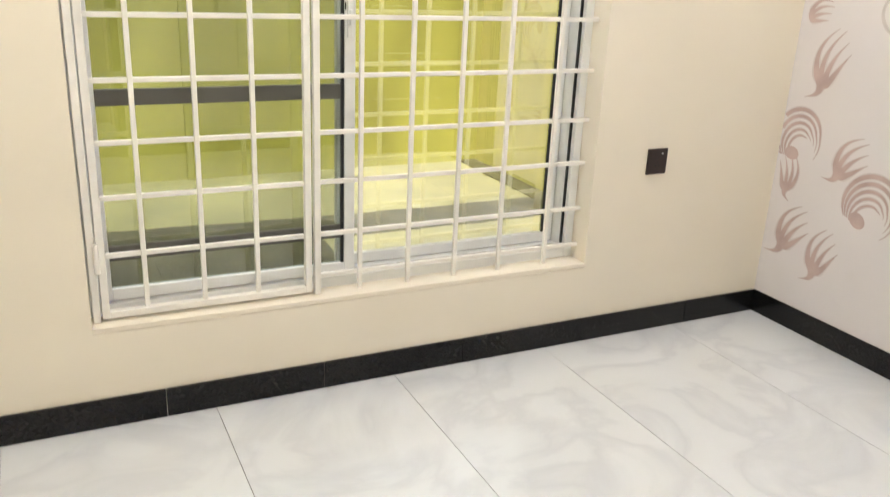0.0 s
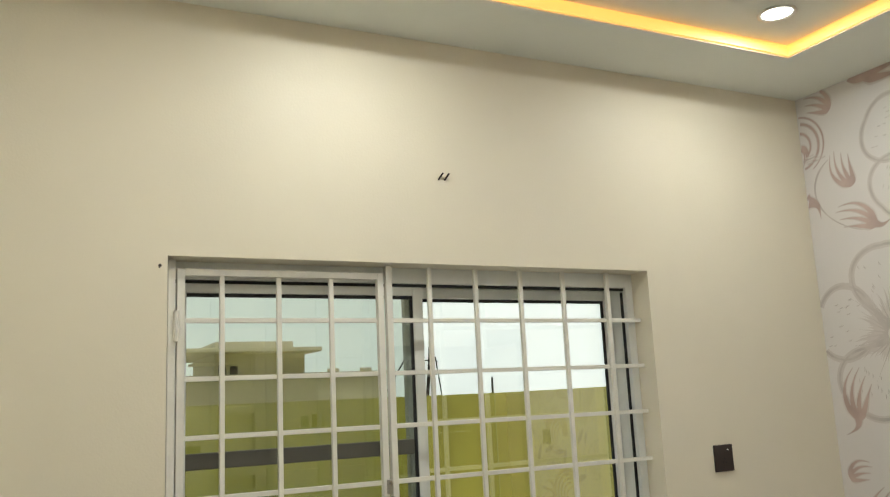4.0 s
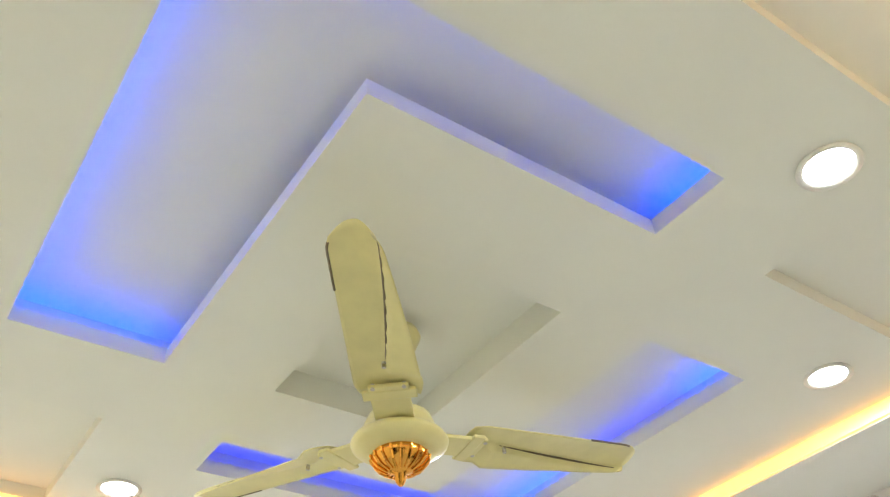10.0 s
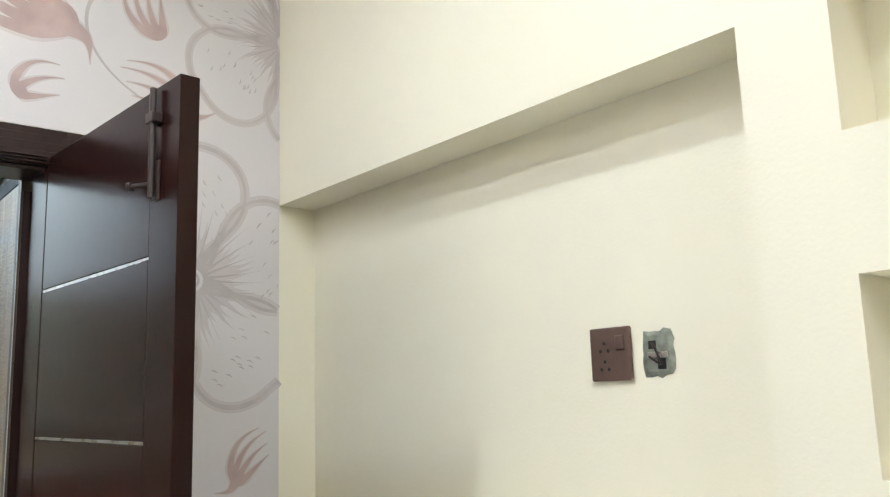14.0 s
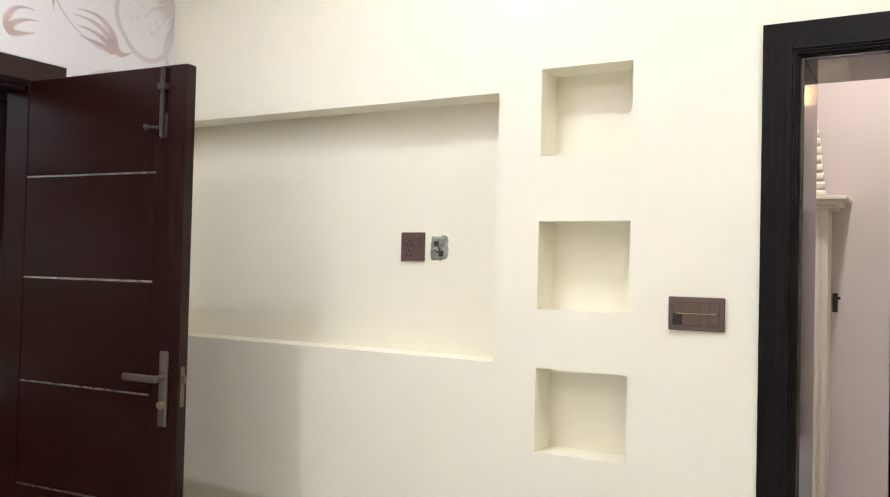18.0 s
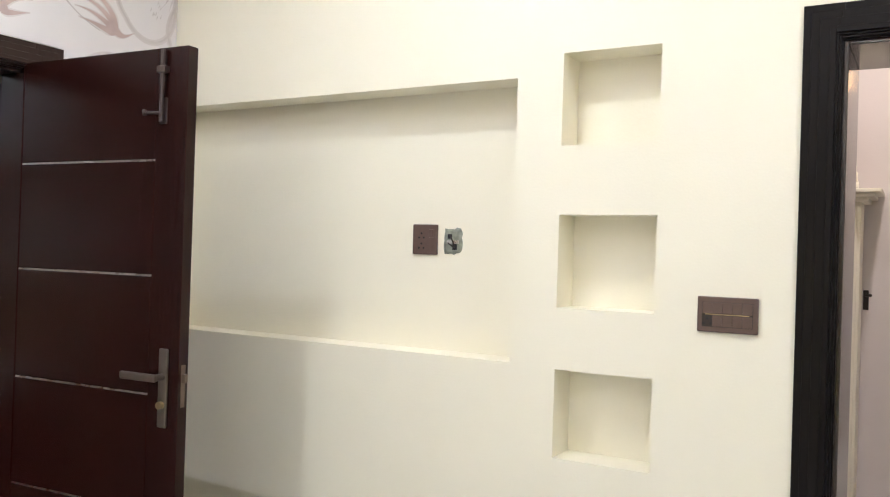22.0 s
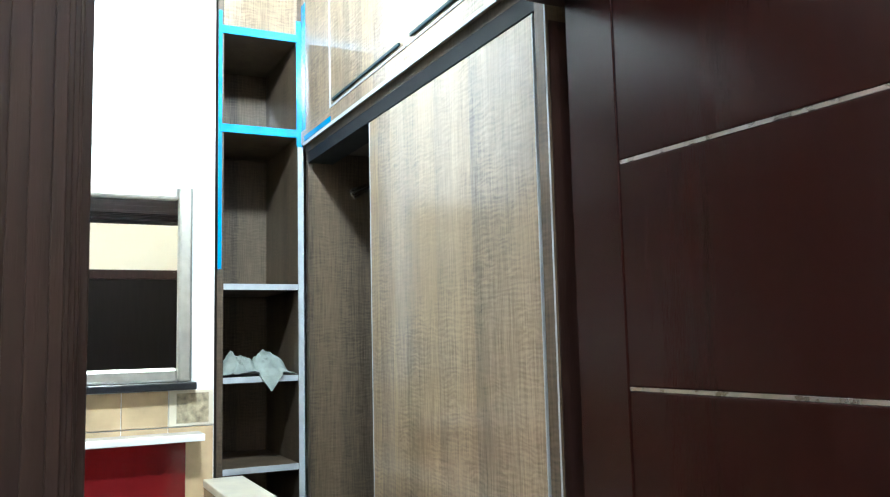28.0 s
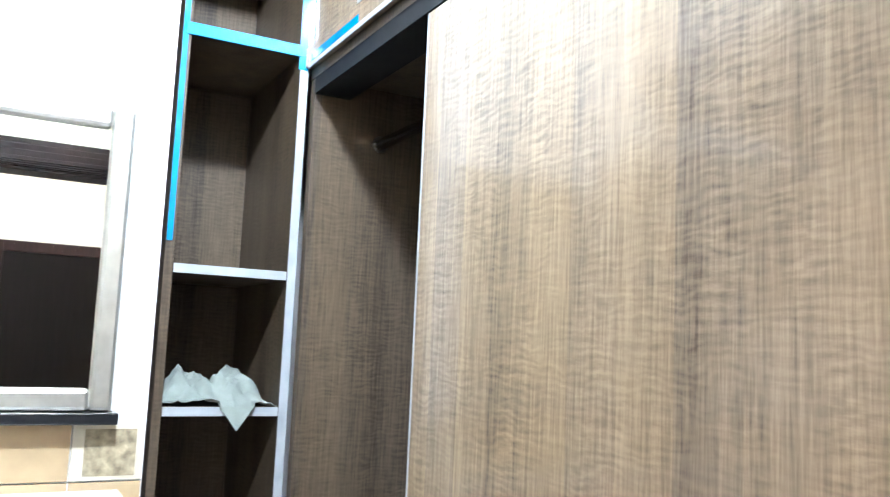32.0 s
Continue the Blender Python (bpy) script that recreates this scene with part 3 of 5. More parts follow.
for k in range(3):
    m = pose(FX, FY, FZ + .010, 0, -4.6, 231.2 + 120 * k)
    bl = wpart("blade", blade_mesh(), FANB, fan, smooth=True)
    bl.matrix_basis = m
    part("blade_arm", boxes([((.085, -.046, -.016), (.22, .046, -.006)), ((.172, -.062, -.018), (.205, .062, -.009))], .003), FANB, bl)
    for dx, dy in ((.215, -.035), (.215, .035), (.29, 0)):
        part("screw", rod((dx, dy, -.018), (dx, dy, -.004), .005, 10), STEEL, bl)
    bm = bmesh.new()
    for i in range(16):
        s0, s1 = .66 + .29 * i / 16, .66 + .29 * (i + 1) / 16
        add_rod(bm, (.175 + .525 * s0 - .035 * s0 ** 8, -blade_edge(s0), blade_height(s0, -1) - .002), (.175 + .525 * s1 - .035 * s1 ** 8, -blade_edge(s1), blade_height(s1, -1) - .002), .0030, 6)
    part("edge_line", bm, FANG, bl, "dark gold line along the blade edge")
    bm = bmesh.new()
    for i in range(16):
        q = []
        for s0 in (.20 + .72 * i / 16, .20 + .72 * (i + 1) / 16):
            v = -.05 + .95 * (s0 - .12) / .88 - .01
            q.append((.175 + .525 * s0, v * blade_edge(s0) * (1 - .34 * s0 * s0 * (v > 0)), blade_height(s0, v) - .0075))
        add_rod(bm, q[0], q[1], .0010 + .0022 * math.sin(math.pi * (i + .5) / 16), 6)
    # this dark line holds both gold trim and the fold's own shadow
    part("fold_line", bm, FANG, bl, "dark line of gold trim and painted shadow along the pressed fold")


# ---- doors ----
def door_frame(name, along, a0, a1, top, depth0, depth1, label, wide=.095, wide0=.095, jamb_wood=FRAMEW, wood=FRAMEW):
    """A moulded frame round an opening from a0 to a1 along x or y; depth0 and depth1 are its faces across the wall."""
    t = tagged(thing(name, (0, 0, 0)), label, "door frame", kind="structure")

    def bx(u0, u1, v0, v1, z0, z1):
        return ((u0, v0, z0), (u1, v1, z1)) if along == "x" else ((v0, u0, z0), (v1, u1, z1))
    front = 1 if depth1 > depth0 else -1
    jamb = [bx(a0 - .004, a0 + .012, depth0, depth1, 0, top), bx(a1 - .02, a1 + .004, depth0, depth1, 0, top), bx(a0 + .012, a1 - .02, depth0, depth1, top - .02, top + .004)]
    for q in jamb:
        part("jamb", box(*q, .002), jamb_wood, t)
    steps = ((0, wide, .012), (.004, wide * .80, .020), (.010, wide * .58, .027), (.016, wide * .34, .034))
    for side in (0, 1):
        bm, bm2, bm3 = bmesh.new(), bmesh.new(), bmesh.new()
        for i, (g, w, d) in enumerate(steps):
            y0, y1 = (depth1, depth1 + front * d) if side == 0 else (depth0, depth0 - front * d)
            e_ = .0015
            add_box(bm, *bx(a0 - w * wide0 / wide + .012, a0 - g * wide0 / wide + .006, y0, y1, 0, top + w - .012), e_)
            add_box(bm2, *bx(a1 + g - .010, a1 + w - .012, y0, y1, 0, top + w - .012), e_)
            add_box(bm3, *bx(a0 - g * wide0 / wide + .006, a1 + g - .010, y0, y1 - front * .0006 * (1 if side == 0 else -1), top + g - .010, top + w - .012), e_)
        part("casing", bm, wood, t)
        part("casing", bm2, wood, t)
        part("head_casing", bm3, wood, t)
    return t


door_frame("door_frame_1", "y", DY0, DY1, DZ, .12, 0.0, "dark moulded wooden door frame in the papered wall", wide0=.105)
door_frame("door_frame_2", "x", D2X0, D2X1, DZ, -.30, 0.0, "dark moulded wooden door frame to the hall", jamb_wood=DOORG, wood=FRAMEB)

# the dressing room's leaf, standing open into the bedroom
HX, HY = .09, .632
leaf = thing("door_leaf", (HX, HY, 0), "dark mahogany door with grooved panels, standing open", "door")
LW, LT = .80, .038
zs = [.012, .43, .77, 1.108, 1.45, 1.783, 2.105]
lx0, lx1 = HX - .11, HX - LW + .115
slabs = [((HX, HY - LT, .012), (lx0, HY, 2.105)), ((lx1, HY - LT, .012), (HX - LW, HY, 2.105))]
wpart("stile", box(*slabs[0], .0015), DOORW, leaf)
wpart("stile", box(*slabs[1], .0015), DOORW, leaf)
for z0, z1 in zip(zs, zs[1:]):
    wpart("panel", box((lx1 + .0015, HY - LT + .001, z0 + (.003 if z0 > .1 else 0)), (lx0 - .0015, HY - .001, z1 - (.003 if z1 < 2.1 else 0)), .002), DOORW, leaf)
for z in zs[1:-1]:
    wpart("groove_trim", box((lx1 + .002, HY - .0055, z - .0025), (lx0 - .002, HY - .002, z + .0025)), STEEL, leaf, "thin bright metal groove line")
LATCH = material("dull brass latch metal", (.16, .12, .09), .4, .8, vary=.2, scale=30)
hx = HX - LW + .052
hp = wpart("handle_plate", box((hx - .017, HY, 1.02), (hx + .017, HY + .008, 1.245), .004), HANDLEM, leaf, "brushed steel lever handle plate")
wpart("lever", add_box(rod((hx, HY + .008, 1.165), (hx, HY + .045, 1.165), .010), (hx - .012, HY + .036, 1.154), (hx + .125, HY + .050, 1.176), .005), HANDLEM, hp)
wpart("key_cylinder", rod((hx, HY + .007, 1.085), (hx, HY + .020, 1.085), .011), KEYM, hp)
wpart("latch", boxes([((HX - LW - .0015, HY - LT + .011, 1.08), (HX - LW + .001, HY - .011, 1.20)), ((HX - LW - .013, HY - LT + .013, 1.15), (HX - LW - .0015, HY - .013, 1.175))], .001), LATCH, leaf, "small dull steel latch")
bx = HX - LW + .085
bolt = wpart("bolt", add_rod(box((bx - .014, HY, 1.885), (bx + .014, HY + .005, 1.96), .002), (bx, HY + .012, 1.89), (bx, HY + .012, 2.098), .0065), BROWND, leaf, "dark metal tower bolt")
wpart("bolt_knob", add_rod(rod((bx, HY + .012, 1.915), (bx + .04, HY + .03, 1.915), .005), (bx + .04, HY + .03, 1.915), (bx + .048, HY + .034, 1.915), .009), BROWND, bolt)
wpart("bolt_guide", box((bx - .016, HY, 2.03), (bx + .016, HY + .02, 2.05), .002), BROWND, bolt)
leaf.matrix_basis = pose(HX, HY, 0, 0, 0, 4.0)


# ---- floral wallpaper ----
PAPER = material("off white satin wallpaper", (0.69, 0.652, 0.645), 0.17, vary=0.02, scale=4, bump=0.10, bump_scale=260, spec=0.3)
ROSE = material("rosy brown printed ink", (0.50, 0.38, 0.354), 0.22, vary=0.16, scale=9)
LINE = material("grey brown printed line", (0.53, 0.48, 0.468), 0.22, vary=0.14, scale=9)
SHADE = material("pale mauve printed wash", (0.605, 0.552, 0.542), 0.22, vary=0.05, scale=6)
paper = tagged(thing("wallpaper", (0, 1.7, 0)), "off white wallpaper printed with rosy flowers and scrolls", "wallpaper", kind="structure")
wpart("sheet", boxes([((-.0022, DY1 + .087, .0), (-.0002, L - .0005, ZC - .0005)), ((-.0022, .0005, .0), (-.0002, DY0 - .091, ZC - .0005)), ((-.0022, DY0 - .091, DZ + .087), (-.0002, DY1 + .087, ZC - .0005)), ((-.0022, -.1495, 2.741), (-.0002, .0005, ZC - .0005))]), PAPER, paper)
LAYER = [0]
ZONES = [(DY1 + .095, L, .10, ZC), (0.0, DY0 - .094, .10, ZC), (DY0 - .095, DY1 + .096, DZ + .09, ZC)]


def inside(y, z):
    return any(a <= y <= b and c <= z <= d for a, b, c, d in ZONES)


def ribbon(bm, pts, width, lift):
    """A flat printed stroke through pts (y, z); width(s) is its breadth along it."""
    prev = None
    n = len(pts)
    for k in range(n):
        a, b = pts[max(0, k - 1)], pts[min(n - 1, k + 1)]
        d = Vector((b[0] - a[0], b[1] - a[1]))
        if d.length < 1e-9:
            continue
        d.normalize()
        w = max(.0004, width(k / (n - 1))) / 2
        ok = inside(*pts[k])
        cur = None
        if ok:
            y, z = pts[k]
            x = -.0022 - lift - .000006 * k / n
            cur = (bm.verts.new((x, y - d[1] * w, z + d[0] * w)), bm.verts.new((x, y + d[1] * w, z - d[0] * w)))
            if prev:
                bm.faces.new((prev[0], prev[1], cur[1], cur[0]))
        prev = cur


def place(pts, c, r, rot, flip=1):
    a = radians(rot)
    return [(c[0] - r * flip * (u * math.cos(a) - v * math.sin(a)), c[1] + r * (u * math.sin(a) + v * math.cos(a))) for u, v in pts]


def bez(p0, p1, p2, p3, n=22):
    out = []
    for k in range(n + 1):
        t = k / n
        q = 1 - t
        out.append(tuple(q ** 3 * a + 3 * q * q * t * b + 3 * q * t * t * c + t ** 3 * d for a, b, c, d in zip(p0, p1, p2, p3)))
    return out


def emit_motif(name, bm, mat):
    if len(bm.faces):
        wpart(name, bm, mat, paper)
    else:
        bm.free()
    LAYER[0] += 1


def wash_lift():
    LAYER[0] += 1
    return .00004 + .000006 * (LAYER[0] % 16)


def lift():
    LAYER[0] += 1
    return .00016 + .00001 * (LAYER[0] % 45)


def blob(bm, c, r, rot, flip, u, v, a, b, turn=0):
    """A filled printed oval at (u, v) of a motif, with half breadths a and b."""
    t = radians(turn)
    ring = [(u + a * math.cos(k * .35) * math.cos(t) - b * math.sin(k * .35) * math.sin(t), v + a * math.cos(k * .35) * math.sin(t) + b * math.sin(k * .35) * math.cos(t)) for k in range(18)]
    pts = place(ring, c, r, rot, flip)
    if all(inside(*q) for q in pts):
        h = lift()
        bm.faces.new([bm.verts.new((-.0022 - h, q[0], q[1])) for q in pts])


def stroke_pair(ink, wash, pts, width, glow=1.7):
    """A stroke of ink over a wider soft wash of itself."""
    ribbon(wash, pts, lambda s: width(s) * glow + .004, wash_lift())
    ribbon(ink, pts, width, lift())


def flame(heel, tip, bend=1, n=4, tail=.5, fat=1.0):
    """A flame leaf from its round heel to its tip: close fingers that thin out, and a curled tail behind the heel."""
    ink, wash = bmesh.new(), bmesh.new()
    du, dv = heel[0] - tip[0], tip[1] - heel[1]
    ln = math.hypot(du, dv)
    rot = math.degrees(math.atan2(-du, dv))
    blob(ink, heel, ln, rot, 1, .01 * bend, -.01, .17 * fat, .13, 10 * bend)
    for k in range(n):
        f_ = (k / (n - 1) - .5) * 2
        reach = 1.0 - .22 * abs(f_ + bend * .6)
        u = .15 * f_ * fat
        pts = bez((u * .5, -.10), (u * 1.9 - .10 * bend, .22), (u * 2.1 - .14 * bend, .55 * reach), (u * 1.5 + .05 * bend, 1.0 * reach), 18)
        stroke_pair(ink, wash, place(pts, heel, ln, rot), lambda s, k=k: ln * fat * .155 * min(1, .3 + s * 5) * (1 - s) ** 1.15 + .0006, 1.45)
    if tail:
        pts = bez((.0, -.06), (.06 * bend, -.22 - tail * .1), (-.02 * bend, -.30 * tail - .16), (-.40 * bend * tail, -.16 - .56 * tail), 16)
        stroke_pair(ink, wash, place(pts, heel, ln, rot), lambda s: ln * .20 * fat * (1 - s) ** 1.5 + .0006, 1.2)
    emit_motif("flame_wash", wash, SHADE)
    emit_motif("flame_leaf", ink, ROSE)


def comma(y, z, r, rot, flip=1, arms=5):
    """A wave scroll: a full head from which crescents sweep round over the top, each inside the last."""
    ink, wash = bmesh.new(), bmesh.new()
    c = (y, z)
    blob(ink, c, r, rot, flip, -.44, -.02, .20, .26, 20)
    for k in range(arms):
        r0 = 1.0 - .15 * k
        a0, sweep = 158 - 5 * k, 252 - 20 * k
        pts = []
        for i in range(31):
            s = i / 30
            th = radians(a0 - sweep * s)
            rad = r0 * (.78 + .22 * math.sin(math.pi * min(1, s * 1.25)))
            pts.append((rad * math.cos(th) - .10 * k * (1 - s) - .02, rad * math.sin(th) * .94 - .05 * k * (1 - s)))
        w = (.13, .11, .095, .08, .07)[k]
        stroke_pair(ink, wash, place(pts, c, r, rot, flip), lambda s, w=w: r * w * (.55 + .45 * math.sin(math.pi * s)) * (1 - s ** 3) * min(1, .4 + s * 4) + .0006, 1.35)
    emit_motif("scroll_wash", wash, SHADE)
    emit_motif("scroll", ink, ROSE)


def spiral(y, z, r, rot, flip=1):
    """A watch spring scroll: a small head with short fingers inside thin open rings."""
    ink, wash = bmesh.new(), bmesh.new()
    c = (y, z)
    blob(ink, c, r, rot, flip, -.05, .02, .26, .20, 30)
    for k in range(3):
        pts = bez((-.08 + .10 * k, .0), (.16 + .10 * k, .02), (.32 + .06 * k, -.24 - .10 * k), (.10 + .05 * k, -.66 + .10 * k), 16)
        stroke_pair(ink, wash, place(pts, c, r, rot, flip), lambda s: r * .16 * (1 - s) ** 1.2 + .0006, 1.4)
    for r0, a0, sweep, w in ((.62, 250, 330, .075), (.92, 215, 330, .085), (1.12, 130, 190, .05)):
        pts = [((r0 - .18 * (i / 36)) * math.cos(radians(a0 - sweep * i / 36)), (r0 - .18 * (i / 36)) * math.sin(radians(a0 - sweep * i / 36))) for i in range(37)]
        stroke_pair(ink, wash, place(pts, c, r, rot, flip), lambda s, w=w: r * w * math.sin(math.pi * (.05 + .9 * s)) ** .7 + .0006, 1.4)
    emit_motif("scroll_wash", wash, SHADE)
    emit_motif("scroll", ink, ROSE)


def flower(y, z, r, rot, petals=5, bold=1.0):
    """A broad open flower: round petals in a soft grey line, shaded and streaked towards the ringed eye."""
    c = (y, z)
    rr = random.Random(int(y * 100) + petals)
    wash, bm = bmesh.new(), bmesh.new()
    for k in range(petals):
        a = rot + 360 * k / petals
        for j in range(13):
            ln = rr.uniform(.22, .50)
            ribbon(wash, place([(.10 + ln * i / 11, .012 * math.sin(i * .6)) for i in range(12)], c, r, a + (j - 6) * 5.4), lambda s: r * .10 * (1 - s) ** 1.1, wash_lift())
        half = [bez((.10, .03), (.28, .08), (.40, .50), (.76, .47)), bez((.76, .47), (1.0, .45), (1.12, .20), (1.09, .0))]
        for side in (1, -1):
            for i, h in enumerate(half):
                pts = place([(u, v * side) for u, v in h], c, r, a)
                ribbon(wash, pts, lambda s: r * .075 * bold, wash_lift())
                ribbon(bm, pts, (lambda s: .002 + r * .034 * bold * (1 - .55 * s)) if i == 0 else (lambda s: .002 + r * .016 * bold + r * .014 * bold * math.sin(math.pi * s)), lift())
        for j in range(16):
            u, v = rr.uniform(.50, .86), rr.uniform(-.34, .34)
            ribbon(bm, place([(u, v), (u + .02, v + .02), (u + .05, v + .03)], c, r, a), lambda s: r * .013 * math.sin(math.pi * (.1 + .8 * s)), lift())
        for v in (-.22, -.16, -.10, -.05, .02, .08, .14, .20):
            e_ = rr.uniform(.34, .66)
            ribbon(bm, place(bez((.12, v * .35), (.22, v * .8), (.34, v * 1.3), (e_, v * 2.0)), c, r, a), lambda s: r * .022 * bold * (1 - s) ** 1.2 + .0005, lift())
        ribbon(bm, place([(.12 + .42 * i / 11, .03 * math.sin(i * .4)) for i in range(12)], c, r, a + 180 / petals), lambda s: r * .06 * bold * (1 - s) ** 1.4 + .0006, lift())
    for q, w in ((.115, .040), (.055, .022)):
        ring = [(q * math.cos(t * .35), q * math.sin(t * .35)) for t in range(20)]
        ribbon(bm, place(ring, c, r, rot), lambda s, w=w: r * w, lift())
    emit_motif("petal_wash", wash, SHADE)
    emit_motif("flower", bm, LINE)


def lotus(y, z, r, rot, flip=1):
    bm, wash = bmesh.new(), bmesh.new()
    shapes = [((0, -.8), (-.55, -.5), (-.5, .35), (0, .75)), ((0, -.8), (.55, -.5), (.5, .35), (0, .75)), ((0, -.8), (-.95, -.55), (-1.0, .15), (-.55, .6)), ((0, -.8), (.95, -.55), (1.0, .15), (.55, .6)),
              ((-.55, .6), (-.45, .4), (-.35, .25), (-.33, 0)), ((.55, .6), (.45, .4), (.35, .25), (.33, 0)), ((0, -.8), (-1.3, -.7), (-1.35, -.1), (-.95, .2)), ((0, -.8), (1.3, -.7), (1.35, -.1), (.95, .2))]
    shapes += [((-.95, .2), (-.85, .0), (-.75, -.1), (-.72, -.2)), ((.95, .2), (.85, .0), (.75, -.1), (.72, -.2)), ((-.5, .62), (-.3, .95), (.3, .95), (.5, .62)), ((-.3, -.75), (-.15, -1.1), (.15, -1.1), (.3, -.75))]
    for s_ in shapes:
        pts = place(bez(*s_), (y, z), r, rot, flip)
        ribbon(wash, pts, lambda s: .003 + r * .07 * math.sin(math.pi * s), wash_lift())
        ribbon(bm, pts, lambda s: .0018 + r * .036 * math.sin(math.pi * s) ** .7, lift())
    emit_motif("blossom_wash", wash, SHADE)
    emit_motif("blossom", bm, LINE)


def stem(a, b, c, d, w=.012, mat=None):
    bm = bmesh.new()
    ribbon(bm, bez(a, b, c, d, 34), lambda s: w * (1 - .75 * s) * min(1, .15 + s * 6) + .0008, lift())
    emit_motif("stem", bm, mat or ROSE)


# the printed pattern comes again after one drop of paper
DROP, RISE = 2.925, .04
for o, rise in ((0, 0), (DROP, RISE)):
    for heel, tip, bend, n, tail, fat in (((1.493, 2.463), (1.41, 2.72), -1, 4, .55, 1.2), ((1.203, 2.495), (1.20, 2.74), -1, 3, 0, 1.5), ((1.664, 2.584), (1.585, 2.74), 1, 3, 0, .9),
                                           ((.804, 2.741), (.72, 2.80), 1, 3, 0, 1.5), ((.433, 2.854), (.56, 2.93), -1, 4, 0, 1.2)):
        flame((heel[0] + o, heel[1] + rise), (tip[0] + o, tip[1] + rise), bend, n, tail, fat)
    for heel, tip, bend, n, tail, fat in (((.217, 2.937), (-.05, 2.975), 1, 5, .6, 1.1), ((.368, 2.498), (.425, 2.66), 1, 4, 0, 1.0), ((.292, 2.304), (.47, 2.38), -1, 4, .55, .9),
                                           ((.619, 2.47), (.95, 2.66), 1, 5, .30, .75), ((.693, 2.27), (.58, 2.33), 1, 3, 0, 1.2), ((2.71, 2.461), (2.52, 2.44), 1, 4, 0, 1.0)):
        flame((heel[0] + o, heel[1] + rise), (tip[0] + o, tip[1] + rise), bend, n, tail, fat)
    for heel, tip, bend, n, tail, fat in (((2.643, 2.74), (2.60, 2.60), -1, 4, 0, 1.6), ((2.746, 2.171), (2.83, 2.31), 1, 4, 0, 1.0), ((2.521, 2.206), (2.38, 2.24), -1, 3, .3, 1.2),
                                           ((1.797, 1.953), (1.92, 1.84), 1, 4, .7, 1.2), ((1.36, 2.231), (1.35, 2.36), 1, 4, 0, 1.0), ((2.633, 2.961), (2.49, 2.93), 1, 4, 0, 1.3)):
        flame((heel[0] + o, heel[1] + rise), (tip[0] + o, tip[1] + rise), bend, n, tail, fat)
    comma(1.637 + o, 2.231 + rise, .185, 165, -1)
    comma(1.480 + o, 1.935 + rise, .165, 100, -1)
    spiral(.606 + o, 2.71 + rise, .135, 0)
    for k in range(6):
        y, z = .995 - .042 * k + o, 2.925 - .002 * k + rise
        for mat, w in ((SHADE, .034), (ROSE, .024)):
            stem((y + .16 - .014 * k, z - .075 - .006 * k), (y + .08, z - .09 - .008 * k), (y + .01, z - .06 - .012 * k), (y - .012 + .01 * k, z + .045), w, mat)
    for k in range(4):
        stem((1.33 + o, 2.885 + rise - .012 * k), (1.02 + o, 2.86 + rise - .03 * k), (.86 + o - .02 * k, 2.56 + rise + .018 * k), (.47 + o + .02 * k, 2.64 + rise + .008 * k), .016, SHADE if k % 2 else LINE)
    for k in range(3):
        stem((1.30 + o, 2.86 + rise), (1.10 + o - .02 * k, 2.84 + rise), (1.0 + o - .02 * k, 2.68 + rise), (1.0 + o - .012 * k, 2.42 + rise), .018, LINE if k == 0 else SHADE)
    stem((.46 + o, 2.62 + rise), (.60 + o, 2.55 + rise), (.58 + o, 2.36 + rise), (.34 + o, 2.28 + rise), .012, LINE)
    flower(.256 + o, 1.835 + rise, .335, 92, 5, 1.15)
    flower(-.02 + o, 2.56 + rise, .30, 75)
    flower(1.012 + o, 2.225 + rise, .20, 90)
    flower(2.085 + o, 2.955 + rise, .36, 100)
    lotus(2.85 + o, 2.60 + rise, .15, 30)
# the sheaf of stems with its leaves
stem((2.045, 1.50), (2.02, 1.95), (2.16, 2.30), (2.085, 2.90), .040, SHADE)
stem((2.045, 1.50), (2.04, 1.95), (2.17, 2.30), (2.09, 2.90), .020, LINE)
for k in range(7):
    stem((2.04 + .008 * k, 1.52), (2.08 + .016 * k, 2.05 - .02 * k), (2.34 + .03 * k, 2.36 - .03 * k), (2.58 + .022 * k, 2.66 - .035 * k), .030 if k % 3 else .014, SHADE if k % 3 else LINE)
for k in range(6):
    stem((2.06 + .006 * k, 1.50), (2.12 + .02 * k, 1.92 - .02 * k), (2.36 + .02 * k, 2.30 - .04 * k), (2.66 + .01 * k, 2.42 - .05 * k), .028, SHADE)
for k in range(5):
    stem((2.03 - .006 * k, 1.52), (1.98 - .014 * k, 1.95), (1.95 - .03 * k, 2.25 - .03 * k), (1.74 - .02 * k, 2.42 - .05 * k), .022 - .002 * k, SHADE)
for k in range(3):
    stem((2.03, 2.12 - .05 * k), (2.03 - .01 * k, 2.30), (1.97, 2.44), (1.94 + .015 * k, 2.33), .014, LINE if k == 0 else SHADE)
for q in ((2.60, 2.02, .16, 330), (2.28, 1.98, .12, 20), (2.42, 1.70, .16, 60), (2.78, 1.78, .14, 300), (1.691, 1.722, .155, 62), (1.50, 1.655, .11, 330)):
    lotus(*q)
for q in ((1.553, 1.347, .088, 5), (1.700, 1.243, .098, 318), (2.20, 1.30, .13, 20), (2.62, 1.36, .14, 300), (2.05, .86, .12, 40), (.42, 1.30, .12, 20)):
    lotus(*q)
